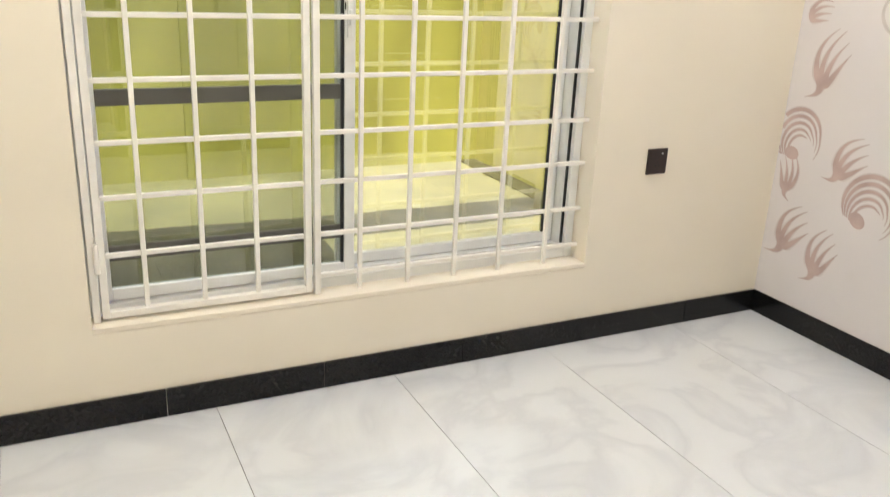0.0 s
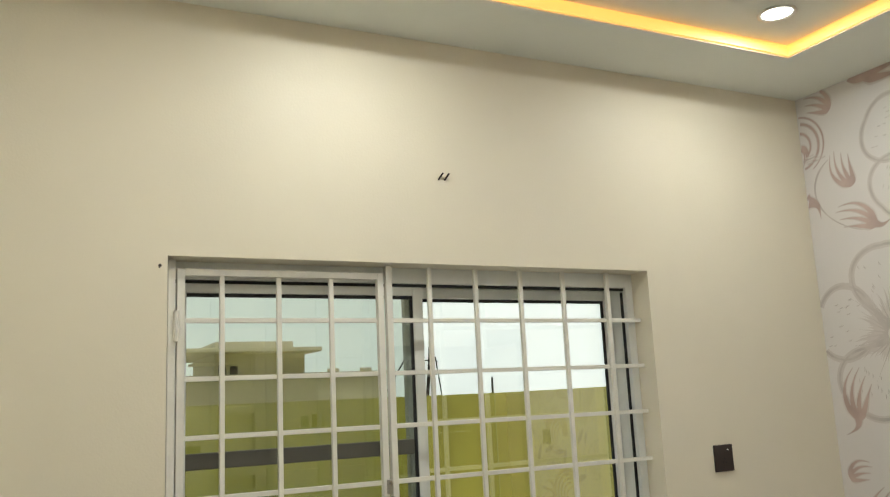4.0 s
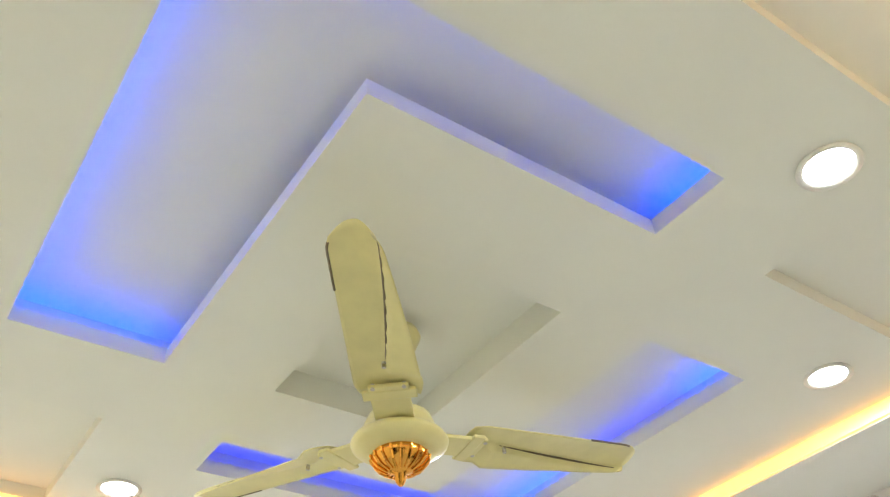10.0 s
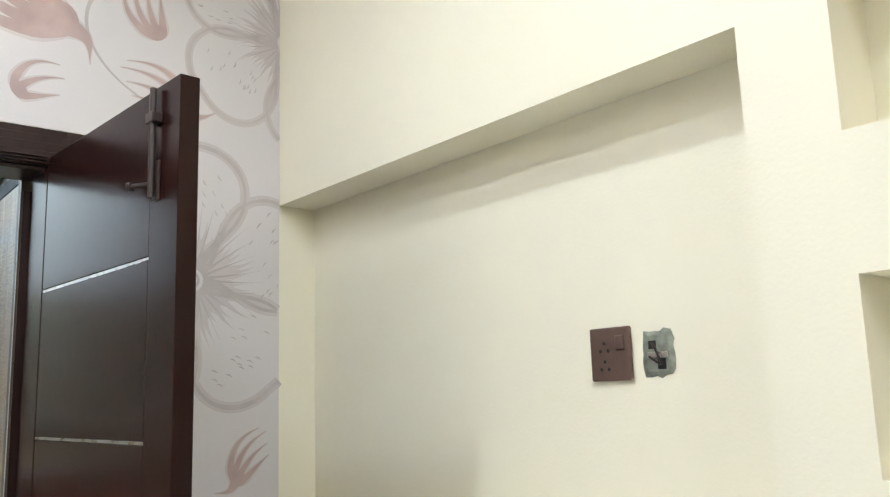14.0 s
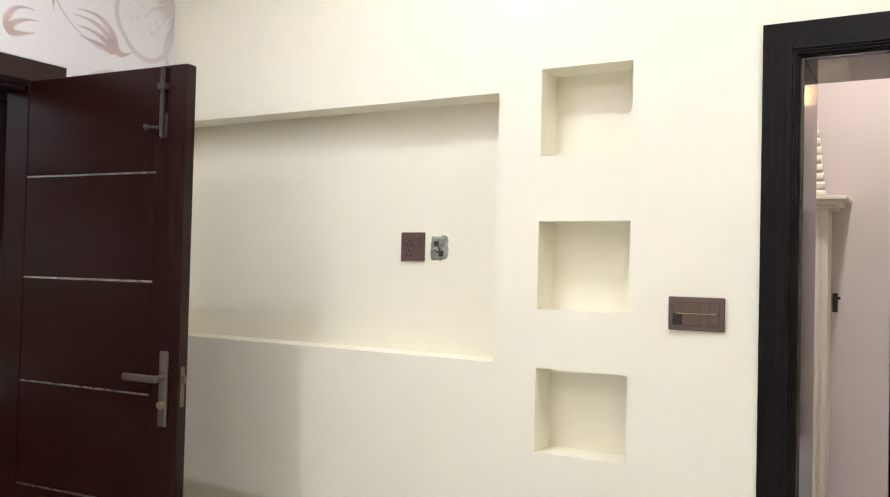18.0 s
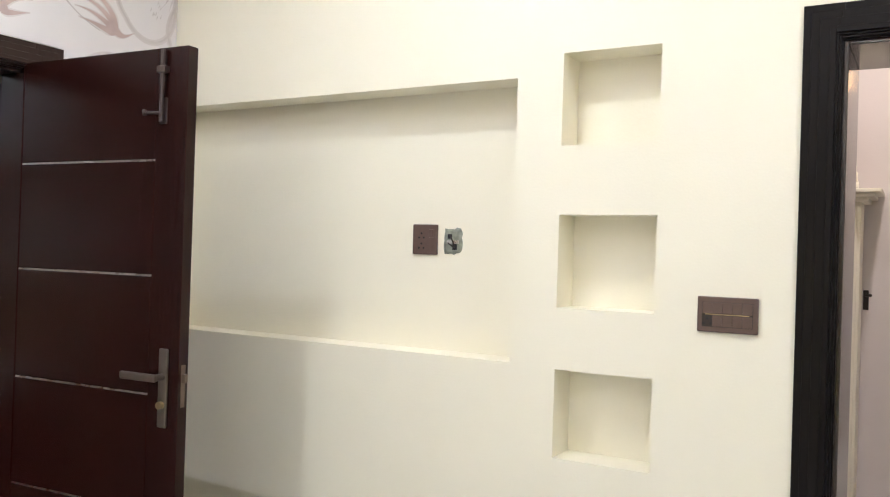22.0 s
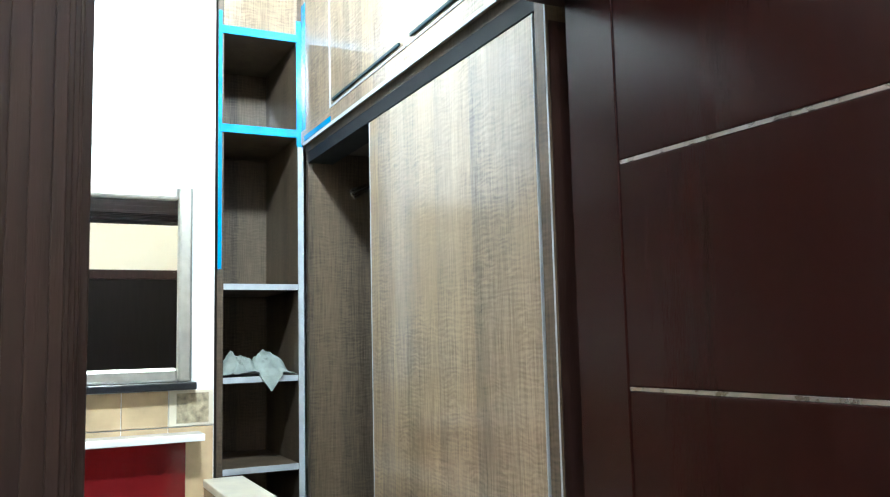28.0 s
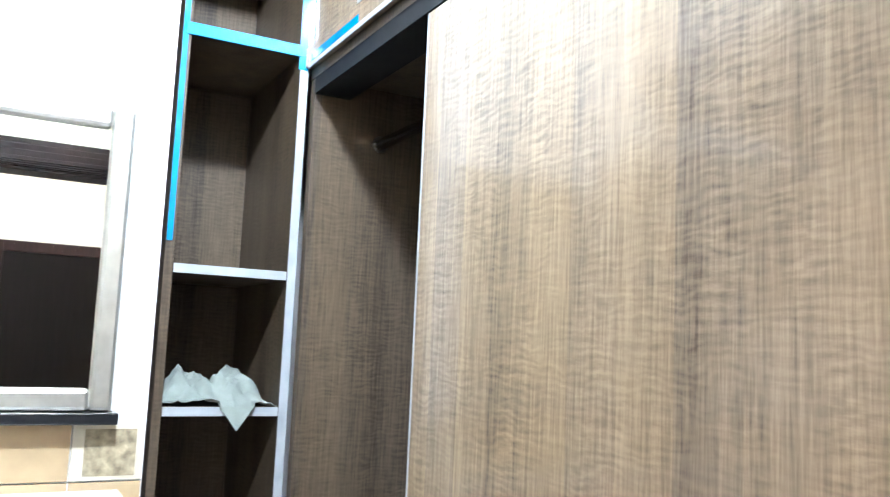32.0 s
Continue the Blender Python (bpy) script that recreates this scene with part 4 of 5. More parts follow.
# lower part of the wall
comma(1.790, 1.435, .165, -28)
comma(1.545, 2.11, .13, 200)
comma(1.86, 1.06, .175, -20)
comma(1.885, 1.76, .12, -30)
comma(2.42, 1.08, .15, 110)
comma(3.03, .60, .15, 40)
comma(3.42, .80, .14, 60)
spiral(2.75, .72, .15, 0, -1)
spiral(2.30, .50, .15, 0)
for heel, tip, bend, n, tail, fat in (((1.735, 1.915), (1.90, 1.985), -1, 4, .5, 1.1), ((1.655, 1.490), (1.625, 1.60), 1, 4, 0, 1.1), ((1.684, 1.052), (1.55, 1.09), 1, 3, 0, 1.5), ((3.40, 1.56), (3.36, 1.76), 1, 4, .6, 1.0), ((3.47, 1.30), (3.36, 1.34), 1, 4, 0, 1.2), ((3.36, 1.06), (3.28, 1.27), 1, 4, .5, 1.0)):
    flame(heel, tip, bend, n, tail, fat)
for heel, tip, bend, n, tail, fat in (((3.20, .72), (3.08, .86), 1, 4, .5, 1.1), ((3.23, .30), (3.16, .48), 1, 4, .5, 1.1), ((3.41, .36), (3.30, .53), 1, 4, .6, 1.1), ((3.45, .60), (3.46, .76), -1, 4, .4, 1.0), ((2.92, 1.02), (3.02, 1.18), 1, 4, .5, 1.0), ((2.62, .40), (2.64, .60), -1, 4, .5, 1.0)):
    flame(heel, tip, bend, n, tail, fat)
for heel, tip, bend, n, tail, fat in (((2.05, .52), (1.88, .56), 1, 4, .5, 1.1), ((1.62, .52), (1.55, .70), 1, 4, .5, 1.1), ((2.18, .92), (2.30, 1.02), 1, 4, 0, 1.0), ((.12, 1.32), (.03, 1.44), 1, 4, .5, 1.0), ((.36, 1.12), (.28, 1.26), -1, 4, .5, 1.0), ((.10, .60), (.20, .76), 1, 4, .5, 1.0)):
    flame(heel, tip, bend, n, tail, fat)
flower(.28, .72, .24, 60)
flower(2.98, 1.45, .20, 20)
flower(2.72, .98, .16, 45)
for k in range(6):
    stem((1.45, .84 + .02 * k), (1.53 - .010 * k, .98), (1.56 - .018 * k, 1.18), (1.46, 1.32 - .045 * k), .011, SHADE if k % 2 else LINE)
stem((1.45, .94), (1.52, .98), (1.58, 1.10), (1.70, 1.085), .012, LINE)
stem((1.50, .97), (1.60, .92), (1.62, .84), (1.66, .74), .012, LINE)


# ---- dressing room ----
def laminate(name, dark, light, rough=0.3, coat=0.25):
    """Rough sawn oak laminate: upright boards of differing tone with short cross saw marks."""
    m = bpy.data.materials.new(name)
    m.use_nodes = True
    nt = m.node_tree
    p = nt.nodes["Principled BSDF"]
    co = nt.nodes.new("ShaderNodeTexCoord")

    def noise_at(scale, stretch, detail=4.0):
        mp = nt.nodes.new("ShaderNodeMapping")
        mp.inputs["Scale"].default_value = stretch
        nt.links.new(co.outputs["Object"], mp.inputs[0])
        t = nt.nodes.new("ShaderNodeTexNoise")
        t.inputs["Scale"].default_value, t.inputs["Detail"].default_value = scale, detail
        t.inputs["Roughness"].default_value = 0.6
        nt.links.new(mp.outputs[0], t.inputs["Vector"])
        return t.outputs["Fac"]

    def mixed(a, b, op):
        n_ = nt.nodes.new("ShaderNodeMath")
        n_.operation = op
        for i, v in enumerate((a, b)):
            if isinstance(v, float):
                n_.inputs[i].default_value = v
            else:
                nt.links.new(v, n_.inputs[i])
        return n_.outputs[0]
    # boards about eight centimetres wide, each with its tone, crossed by ripples and fine upright threads
    sep = nt.nodes.new("ShaderNodeSeparateXYZ")
    nt.links.new(co.outputs["Object"], sep.inputs[0])
    strip = mixed(mixed(mixed(sep.outputs[0], sep.outputs[1], "ADD"), 12.3, "MULTIPLY"), 0.0, "FLOOR")
    board = nt.nodes.new("ShaderNodeTexWhiteNoise")
    board.noise_dimensions = "1D"
    nt.links.new(strip, board.inputs["W"])
    soft_ = noise_at(5.0, (2.2, 2.2, .06), 2)
    boards = mixed(mixed(board.outputs["Value"], .22, "MULTIPLY"), mixed(soft_, .72, "MULTIPLY"), "ADD")
    grain = noise_at(60.0, (4.5, 4.5, .20), 3)
    wmap = nt.nodes.new("ShaderNodeMapping")
    wmap.inputs["Scale"].default_value = (.7, .7, 1.0)
    nt.links.new(co.outputs["Object"], wmap.inputs[0])
    wave = nt.nodes.new("ShaderNodeTexWave")
    wave.bands_direction = "Z"
    wave.inputs["Scale"].default_value, wave.inputs["Distortion"].default_value = 30.0, 13.0
    wave.inputs["Detail"].default_value, wave.inputs["Detail Scale"].default_value = 4.0, .8
    nt.links.new(wmap.outputs[0], wave.inputs["Vector"])
    saw = mixed(mixed(wave.outputs["Fac"], .20, "MULTIPLY"), mixed(noise_at(24.0, (1.0, 1.0, 6.0), 4), 1.0, "MULTIPLY"), "ADD")
    patch = noise_at(6.0, (2.2, 2.2, .9), 3)
    sawm = mixed(mixed(saw, 0.6, "SUBTRACT"), mixed(mixed(patch, .25, "SUBTRACT"), 1.25, "MULTIPLY"), "MULTIPLY")
    v = mixed(mixed(mixed(boards, .70, "MULTIPLY"), mixed(grain, .62, "MULTIPLY"), "ADD"), sawm, "ADD")
    ramp = nt.nodes.new("ShaderNodeValToRGB")
    e0, e1 = ramp.color_ramp.elements
    e0.position, e1.position = .36, .96
    e0.color, e1.color = (*dark, 1), (*light, 1)
    nt.links.new(v, ramp.inputs[0])
    tone = nt.nodes.new("ShaderNodeMix")
    tone.data_type, tone.blend_type = "RGBA", "MULTIPLY"
    nt.links.new(mixed(board.outputs["Color"], 1.0, "MULTIPLY"), tone.inputs[0])
    nt.links.new(ramp.outputs[0], tone.inputs[6])
    tone.inputs[7].default_value = (1.0, .94, .80, 1)
    nt.links.new(tone.outputs[2], p.inputs["Base Color"])
    p.inputs["Roughness"].default_value = rough
    p.inputs["Coat Weight"].default_value = coat
    p.inputs["Coat Roughness"].default_value, p.inputs["Specular IOR Level"].default_value = 0.08, 0.25
    bp = nt.nodes.new("ShaderNodeBump")
    bp.inputs["Strength"].default_value, bp.inputs["Distance"].default_value = .10, .001
    nt.links.new(saw, bp.inputs["Height"])
    nt.links.new(bp.outputs[0], p.inputs["Normal"])
    return m


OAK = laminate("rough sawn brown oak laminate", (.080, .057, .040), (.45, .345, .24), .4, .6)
# inner boards: matt oak with the wardrobe and shelf shade put into the colour
OAK_SHADED = laminate("matt brown oak board darkened as shade", (.028, .020, .014), (.15, .113, .08), .5, .1)
MIRROR = bpy.data.materials.new("mirror glass")
MIRROR.use_nodes = True
MIRROR.node_tree.nodes["Principled BSDF"].inputs["Metallic"].default_value = 1
MIRROR.node_tree.nodes["Principled BSDF"].inputs["Roughness"].default_value = 0.01
MIRROR.node_tree.nodes["Principled BSDF"].inputs["Base Color"].default_value = (.9, .92, .9, 1)
BEIGE = material("beige marbled wall tile", (.50, .37, .22), .2, vary=.22, scale=9, coat=.3)
DECO = material("patterned brown relief tile", (.36, .30, .20), .35, vary=.5, scale=55, bump=.6, bump_scale=45)
CAPST = material("pale travertine cap", (.66, .60, .48), .35, vary=.12, scale=14)

SX = 1.518
WY = .645
ward = thing("wardrobe", (.83, WY, 0), "brown oak laminate built-in wardrobe, half open sliding door", "wardrobe")
wpart("side_panel", box((1.49, .012, .10), (1.516, WY - .006, 2.12), .001), OAK_SHADED, ward)
wpart("side_panel", box((.122, .012, .0), (.156, WY + .004, 2.12), .001), OAK_SHADED, ward)
# added strip stands in for the dark gap between wall and side panel
wpart("dark_gap_strip", box((.1185, .588, .0), (.1217, .6445, 2.05)), FRAMEW, ward, "dark strip drawn for the gap beside the door jamb")
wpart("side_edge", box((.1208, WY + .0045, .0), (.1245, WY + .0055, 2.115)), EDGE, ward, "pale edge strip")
wpart("back_panel", box((.150, .002, .10), (1.489, .011, 2.12)), OAK_SHADED, ward)
wpart("bottom_panel", box((.150, .012, .08), (1.489, WY - .05, .10), .001), OAK_SHADED, ward)
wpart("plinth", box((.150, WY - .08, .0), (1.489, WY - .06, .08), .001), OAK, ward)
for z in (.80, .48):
    wpart("inner_shelf", box((.157, .012, z - .02), (1.489, WY - .10, z), .001), OAK_SHADED, ward)
wpart("top_panel", box((.122, .002, 2.121), (1.528, WY - .005, 2.145), .001), OAK_SHADED, ward)
wpart("top_track", box((.150, WY - .085, 2.085), (1.489, WY - .004, 2.1205), .001), SLIDE, ward, "dark metal sliding track")
wpart("clothes_rail", rod((.152, .487, 1.997), (1.489, .487, 1.997), .0125, 16), CHROME, ward, smooth=True)
wpart("rail_socket", rod((1.482, .487, 1.997), (1.4895, .487, 1.997), .019, 20), CHROME, ward)
sd = wpart("sliding_door", box((.180, WY - .034, .105), (.960, WY - .006, 2.084), .001), OAK, ward, "tall sawn oak sliding door")
wpart("edge_strip", box((.960, WY - .035, .105), (.9635, WY - .005, 2.084), .001), EDGE, sd, "pale metal edge strip")
wpart("edge_strip", box((.1765, WY - .011, .105), (.180, WY - .005, 2.084), .001), EDGE, sd, "pale metal edge strip")
wpart("edge_channel", box((.1767, WY - .034, .105), (.1798, WY - .0112, 2.084)), TRACK, sd, "dark teal edge channel")
wpart("side_track", box((.157, WY - .060, .105), (.1763, WY - .012, 2.084), .001), TRACK, ward, "dark blue side channel")
sd2 = wpart("sliding_door", box((.158, WY - .088, .105), (.86, WY - .062, 2.084), .001), OAK, ward)

loft = thing("loft_cabinet", (.83, WY, 2.146), "brown oak laminate overhead cabinet above the wardrobe", "cabinet")
wpart("bottom_rail", box((.122, WY - .024, 2.146), (1.528, WY + .010, 2.188), .001), OAK, loft)
wpart("rail_edge", box((.122, WY + .0105, 2.137), (1.489, WY + .013, 2.147)), EDGE, loft, "pale edge strip")
wpart("stile", box((1.245, WY - .024, 2.1885), (1.528, WY + .006, 2.975), .001), OAK, loft)
for x0, x1 in ((.694, 1.240), (.126, .689)):
    d = wpart("cabinet_door", box((x0, WY - .016, 2.193), (x1, WY + .006, 2.97), .001), OAK, loft)
    wpart("door_edge", boxes([((x0, WY + .0062, 2.193), (x1, WY + .008, 2.199)), ((x0, WY + .0062, 2.1992), (x0 + .006, WY + .008, 2.97)), ((x1 - .006, WY + .0062, 2.1992), (x1, WY + .008, 2.97))]), EDGE, d, "pale edge strip")
    wpart("handle_profile", box((x0 + .03, WY + .0065, 2.206), (x1 - .03, WY + .012, 2.214), .001), TRACK, d, "dark handle profile")
wpart("film", boxes([((1.478, WY + .0065, 2.150), (1.5275, WY + .0078, 2.60)), ((1.22, WY + .0105, 2.150), (1.477, WY + .0118, 2.166))]), BLUEF, loft, "blue protective film along the edge")

shelf = thing("shelf_unit", (SX, .775, 0), "brown oak laminate open shelf unit with blue film", "shelf")
Y0, Y1 = .648, .913
wpart("side_panel", box((SX, Y1 - .018, .0), (1.93, Y1, 2.95), .001), OAK_SHADED, shelf)
wpart("side_panel", box((SX, Y0, .0), (1.93, Y0 + .018, 2.95), .001), OAK_SHADED, shelf)
wpart("back_panel", box((1.915, Y0 + .018, .0), (1.93, Y1 - .018, 2.95)), OAK_SHADED, shelf)
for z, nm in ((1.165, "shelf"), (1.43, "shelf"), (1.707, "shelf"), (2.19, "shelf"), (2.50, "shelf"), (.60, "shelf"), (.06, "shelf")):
    s = wpart(nm, box((SX + .002, Y0 + .018, z - .018), (1.915, Y1 - .018, z), .001), OAK_SHADED, shelf)
    if z < 2.1:
        wpart("shelf_edge", box((SX - .0005, Y0 + .019, z - .018), (SX + .0019, Y1 - .019, z)), EDGE, s, "pale edge strip")
    else:
        wpart("film", box((SX - .004, Y0 + .010, z - .022), (SX + .0015, Y1 - .006, z + .004), .001), BLUEF, s, "blue protective film")
wpart("side_edge", box((SX - .002, Y0, .0), (SX - .0002, Y0 + .018, 2.14)), EDGE, shelf, "pale edge strip")
wpart("film", box((SX - .003, Y0 + .001, 2.14), (SX - .0004, Y0 + .022, 2.55)), BLUEF, shelf, "blue protective film")
wpart("film", box((SX - .003, Y1 - .012, 1.75), (SX - .0004, Y1 - .0005, 2.55)), BLUEF, shelf, "blue protective film")
wpart("upper_front", box((SX, Y0 + .018, 2.505), (SX + .016, Y1 - .018, 2.95)), OAK, shelf)

# crumpled cloth on the shelf
bm = bmesh.new()
bmesh.ops.create_grid(bm, x_segments=70, y_segments=84, size=.5)
for v in bm.verts:
    u, w = v.co.x * 2, v.co.y * 2
    bend = noise.noise((u * 1.3, w * 1.3, 8.0))
    fold = noise.noise((u * 1.8 + 1.2 * bend, w * 2.2 - bend, 1.7))
    crease = 1 - abs(noise.noise((u * 1.6 + 2 * bend, w * 2.4 + fold, 5.2))) * 2.4
    tuck = abs(noise.noise((u * 4.0 - bend, w * 3.6 + fold, 9.4)))
    rim = max(0, 1 - abs(w) ** 8) * max(0, 1 - max(0, u) ** 8)
    lump = max(math.exp(-(abs(w - .50) / .50) ** 4 - (abs(u - .20) / .80) ** 4), .95 * math.exp(-(abs(w + .44) / .46) ** 4 - (abs(u - .15) / .75) ** 4))
    x, y = SX + .084 + u * .084 + .012 * fold, .785 + w * .112 + .012 * bend
    z = 1.433 + rim * (.028 * lump + .030 * (.6 + fold) * (.25 + lump) + .016 * crease * (.35 + lump) - .030 * tuck * lump)
    z += .004 * noise.noise((u * 9, w * 9, 3.3)) * (.3 + lump)
    if u < -.62 and -.58 < w < .02:
        drop = (-.62 - u) / .38
        x, z = SX - .003 - .008 * drop + .004 * fold * drop, 1.433 - .050 * drop * max(0, 1 - abs(w + .25) / .31)
    v.co = (x, y, max(z, 1.4315) if x > SX else z)
me = mesh_of(bm, "cloth")
me.materials.append(CLOTH)
for p_ in me.polygons:
    p_.use_smooth = True
cloth = new("crumpled_cloth", me)
sol = cloth.modifiers.new("thickness", "SOLIDIFY")
sol.thickness = .0015
tagged(cloth, "pale grey crumpled cloth lying on a shelf", "cloth")

# tiled half wall, vanity, mirror
hw = thing("half_wall", (1.14, .9, 0), "low partition clad in beige tiles with a pale cap", "partition")
HX0, HX1, HY0, HY1, HZ = .785, 1.498, .842, .952, 1.125
wpart("core", box((HX0 + .008, HY0 + .008, 0), (HX1, HY1 - .008, HZ - .001)), CAPST, hw)
wpart("cap", box((HX0 - .002, HY0 - .002, HZ), (HX1, HY1 + .002, HZ + .022), .003), CAPST, hw, "pale stone cap")
wpart("edge_trim", box((HX0 - .0015, HY1 - .004, 0), (HX0 + .006, HY1 + .0015, HZ - .001), .001), PORCELAIN, hw, "white tile edge trim")
zz = [0, .295, .585, .875, HZ]
for z0, z1 in zip(zz, zz[1:]):
    wpart("tile", box((HX0, HY0 + .001, z0 + .001), (HX0 + .0075, HY1 - .001, z1 - .001), .001), BEIGE, hw)
    for x0, x1 in ((HX0 + .009, 1.02), (1.02, 1.26), (1.26, HX1)):
        wpart("tile", box((x0 + .001, HY1 - .0075, z0 + .001), (x1 - .001, HY1, z1 - .001), .001), BEIGE, hw)
        wpart("tile", box((x0 + .001, HY0, z0 + .001), (x1 - .001, HY0 + .0075, z1 - .001), .001), BEIGE, hw)

WXT = 1.50
tw = tagged(thing("wall_tiling", (WXT, 1.4, 0)), "beige tiles with patterned squares on the vanity wall", "wall tiles", kind="structure")
ycells = [.926 + .125 * k for k in range(18)]
for k, (y0, y1) in enumerate(zip(ycells, ycells[1:])):
    deco = k % 3 == 0
    wpart("tile", box((WXT - .008, y0 + .001, 1.30), (WXT - .0005, y1 - .001, 1.40), .001), BEIGE if not deco else CAPST, tw)
    if deco:
        wpart("relief_tile", box((WXT - .0095, y0 + .014, 1.308), (WXT - .0085, y1 - .022, 1.392), .0004), DECO, tw, "patterned brown relief tile")
    for z0, z1 in ((0, .33), (.33, .66), (.66, .98), (.98, 1.298)):
        if z0 > .9 or k % 2 == 0:
            wpart("tile", box((WXT - .008, y0 + .001, z0 + .001), (WXT - .0005, (ycells[min(k + (1 if z0 > .9 else 2), 17)]) - .001, z1 - .001), .001), BEIGE, tw)

mir = thing("mirror", (WXT, 1.4, 1.44), "large wall mirror in a silver frame", "mirror")
MY0, MY1, MZ0, MZ1 = .99, 1.86, 1.425, 1.985
wpart("glass", box((WXT - .012, MY0 + .03, MZ0 + .03), (WXT - .006, MY1 - .03, MZ1 - .03)), MIRROR, mir, "mirror glass")
SILV = material("brushed silver frame", (.66, .65, .61), .3, .8, vary=.1, scale=30)
for a, c in (((MY0, MZ0), (MY0 + .04, MZ1)), ((MY1 - .04, MZ0), (MY1, MZ1)), ((MY0 + .04, MZ0), (MY1 - .04, MZ0 + .04)), ((MY0 + .04, MZ1 - .04), (MY1 - .04, MZ1))):
    wpart("frame_side", box((WXT - .030, a[0], a[1]), (WXT - .0005, c[0], c[1]), .008), SILV, mir)
wpart("ledge", box((WXT - .05, MY0 - .01, MZ0 - .022), (WXT - .0005, MY1, MZ0 - .001), .003), material("black glass ledge", (.02, .02, .022), .1), mir, "black ledge under the mirror")

van = thing("vanity_unit", (1.27, 1.3, 0), "dark red lacquered vanity cabinet", "vanity")
VY0, VY1 = .956, 1.86
wpart("body", box((1.06, VY0, .12), (WXT - .009, VY1, .865), .002), REDLAC, van)
for k in range(2):
    d = wpart("cabinet_door", box((1.042, VY0 + .004 + k * .45, .13), (1.0595, VY0 + .446 + k * .45, .86), .004), REDLAC, van)
    wpart("handle", rod((1.032, VY0 + .36 - k * .25 + k * .45, .62), (1.032, VY0 + .36 - k * .25 + k * .45, .76), .006), CHROME, d)
wpart("plinth", box((1.08, VY0 + .01, 0), (WXT - .009, VY1 - .01, .12)), BLACKSK, van)
bs = thing("vanity_back_panel", (WXT, 1.3, 1.1), "glossy dark red panel above the basin", "panel")
wpart("panel", box((WXT - .024, 1.005, 1.10), (WXT - .0085, VY1, 1.262), .003), REDLAC, bs)
wpart("ledge", box((WXT - .10, .965, 1.264), (WXT - .0085, VY1, 1.284), .003), PORCELAIN, bs, "pale ledge")
basin = thing("washbasin", (1.27, 1.35, .866), "white ceramic washbasin slab on a red vanity", "basin")
bm = bmesh.new()
add_box(bm, (1.01, VY0 + .001, .866), (1.12, VY1, .925), .006)
add_box(bm, (1.39, VY0 + .001, .866), (WXT - .0085, VY1, .925), .006)
add_box(bm, (1.12, VY0 + .001, .866), (1.39, VY0 + .12, .9248), .004)
add_box(bm, (1.12, VY1 - .2, .866), (1.39, VY1, .9248), .004)
add_box(bm, (1.12, VY0 + .12, .866), (1.39, VY1 - .2, .882))
wpart("slab", bm, PORCELAIN, basin)
wpart("drain", lathe([(.0, 0), (.022, 0), (.024, .003), (.0, .004)], 20, (1.26, 1.35, .882)), CHROME, basin)
tap = thing("tap", (1.43, 1.10, .925), "chrome basin mixer tap", "tap")
wpart("body", add_rod(rod((1.43, 1.10, .9252), (1.43, 1.10, 1.02), .020, 20), (1.43, 1.10, 1.0), (1.31, 1.10, 1.005), .012, 16), CHROME, tap, smooth=False)
wpart("lever", add_box(rod((1.43, 1.10, 1.02), (1.43, 1.10, 1.045), .022, 20), (1.36, 1.092, 1.045), (1.45, 1.108, 1.055), .003), CHROME, tap)
# soffit over the shower end
structure("dressing_soffit", boxes([((.75, 1.50, 2.30), (1.4995, 2.6, 2.975)), ((1.15, 1.40, 2.02), (1.4995, 2.6, 2.07))]), BWHITE, "white boxed soffit and ledge in the dressing room")


# round bulkhead lamp on the wall over the inside of the door
wl = thing("wall_lamp", (.12, 1.12, 2.79), "round white bulkhead wall lamp, lit, high above the door", "wall lamp")
wpart("base", rod((.1205, 1.12, 2.79), (.150, 1.12, 2.79), .085, 32), ALU, wl, "pale round base")
wpart("diffuser", rod((.1502, 1.12, 2.79), (.176, 1.12, 2.79), .074, 32), DOWNL, wl, "glowing white diffuser")
lamp = new("wall_lamp_light", bpy.data.lights.new("wall_lamp_light", "AREA"))
lamp.data.shape, lamp.data.size, lamp.data.energy, lamp.data.color = "DISK", .14, DRESS, (.86, .97, 1)
lamp.matrix_world = pose(.180, 1.12, 2.79, 0, -90, 0)

# ---- hall seen through the second door ----
hall = thing("pilaster", (-2.25, -1.2, 0), "cream fluted pilaster with a moulded cap", "pilaster")
PC = material("cream moulded plaster", (.86, .80, .68), .5, vary=.03, scale=5)
wpart("shaft", box((-2.30, -1.30, 0), (-2.20, -1.16, 1.7748), .002), PC, hall)
for x in (-2.290, -2.268, -2.246, -2.224):
    wpart("flute", box((x, -1.16, .05), (x + .012, -1.150, 1.76), .002), PC, hall)
wpart("cap", boxes([((-2.325, -1.325, 1.775), (-2.175, -1.13, 1.79)), ((-2.345, -1.3285, 1.7902), (-2.155, -1.11, 1.805)), ((-2.368, -1.329, 1.8052), (-2.132, -1.09, 1.82))], .003), PC, hall)
for k in range(13):
    wpart("rib", rod((-2.284 + .0040 * k, -1.22, 1.838 + .034 * k), (-2.195, -1.22, 1.838 + .034 * k), .017, 10), PC, hall)
structure("hall_partition", boxes([((-2.505, -1.42, 0), (-2.18, -1.33, 2.98))]), MAUVE, "mauve grey hall partition")
hd = thing("hall_door", (-2.75, -2.0, 0), "dark wooden door standing in the hall", "door")
wpart("panel", box((-3.2, -2.06, .01), (-2.38, -2.02, 1.835), .003), DOORW, hd)
wpart("stile", box((-2.42, -2.02, .01), (-2.38, -2.00, 1.835), .002), FRAMEW, hd)
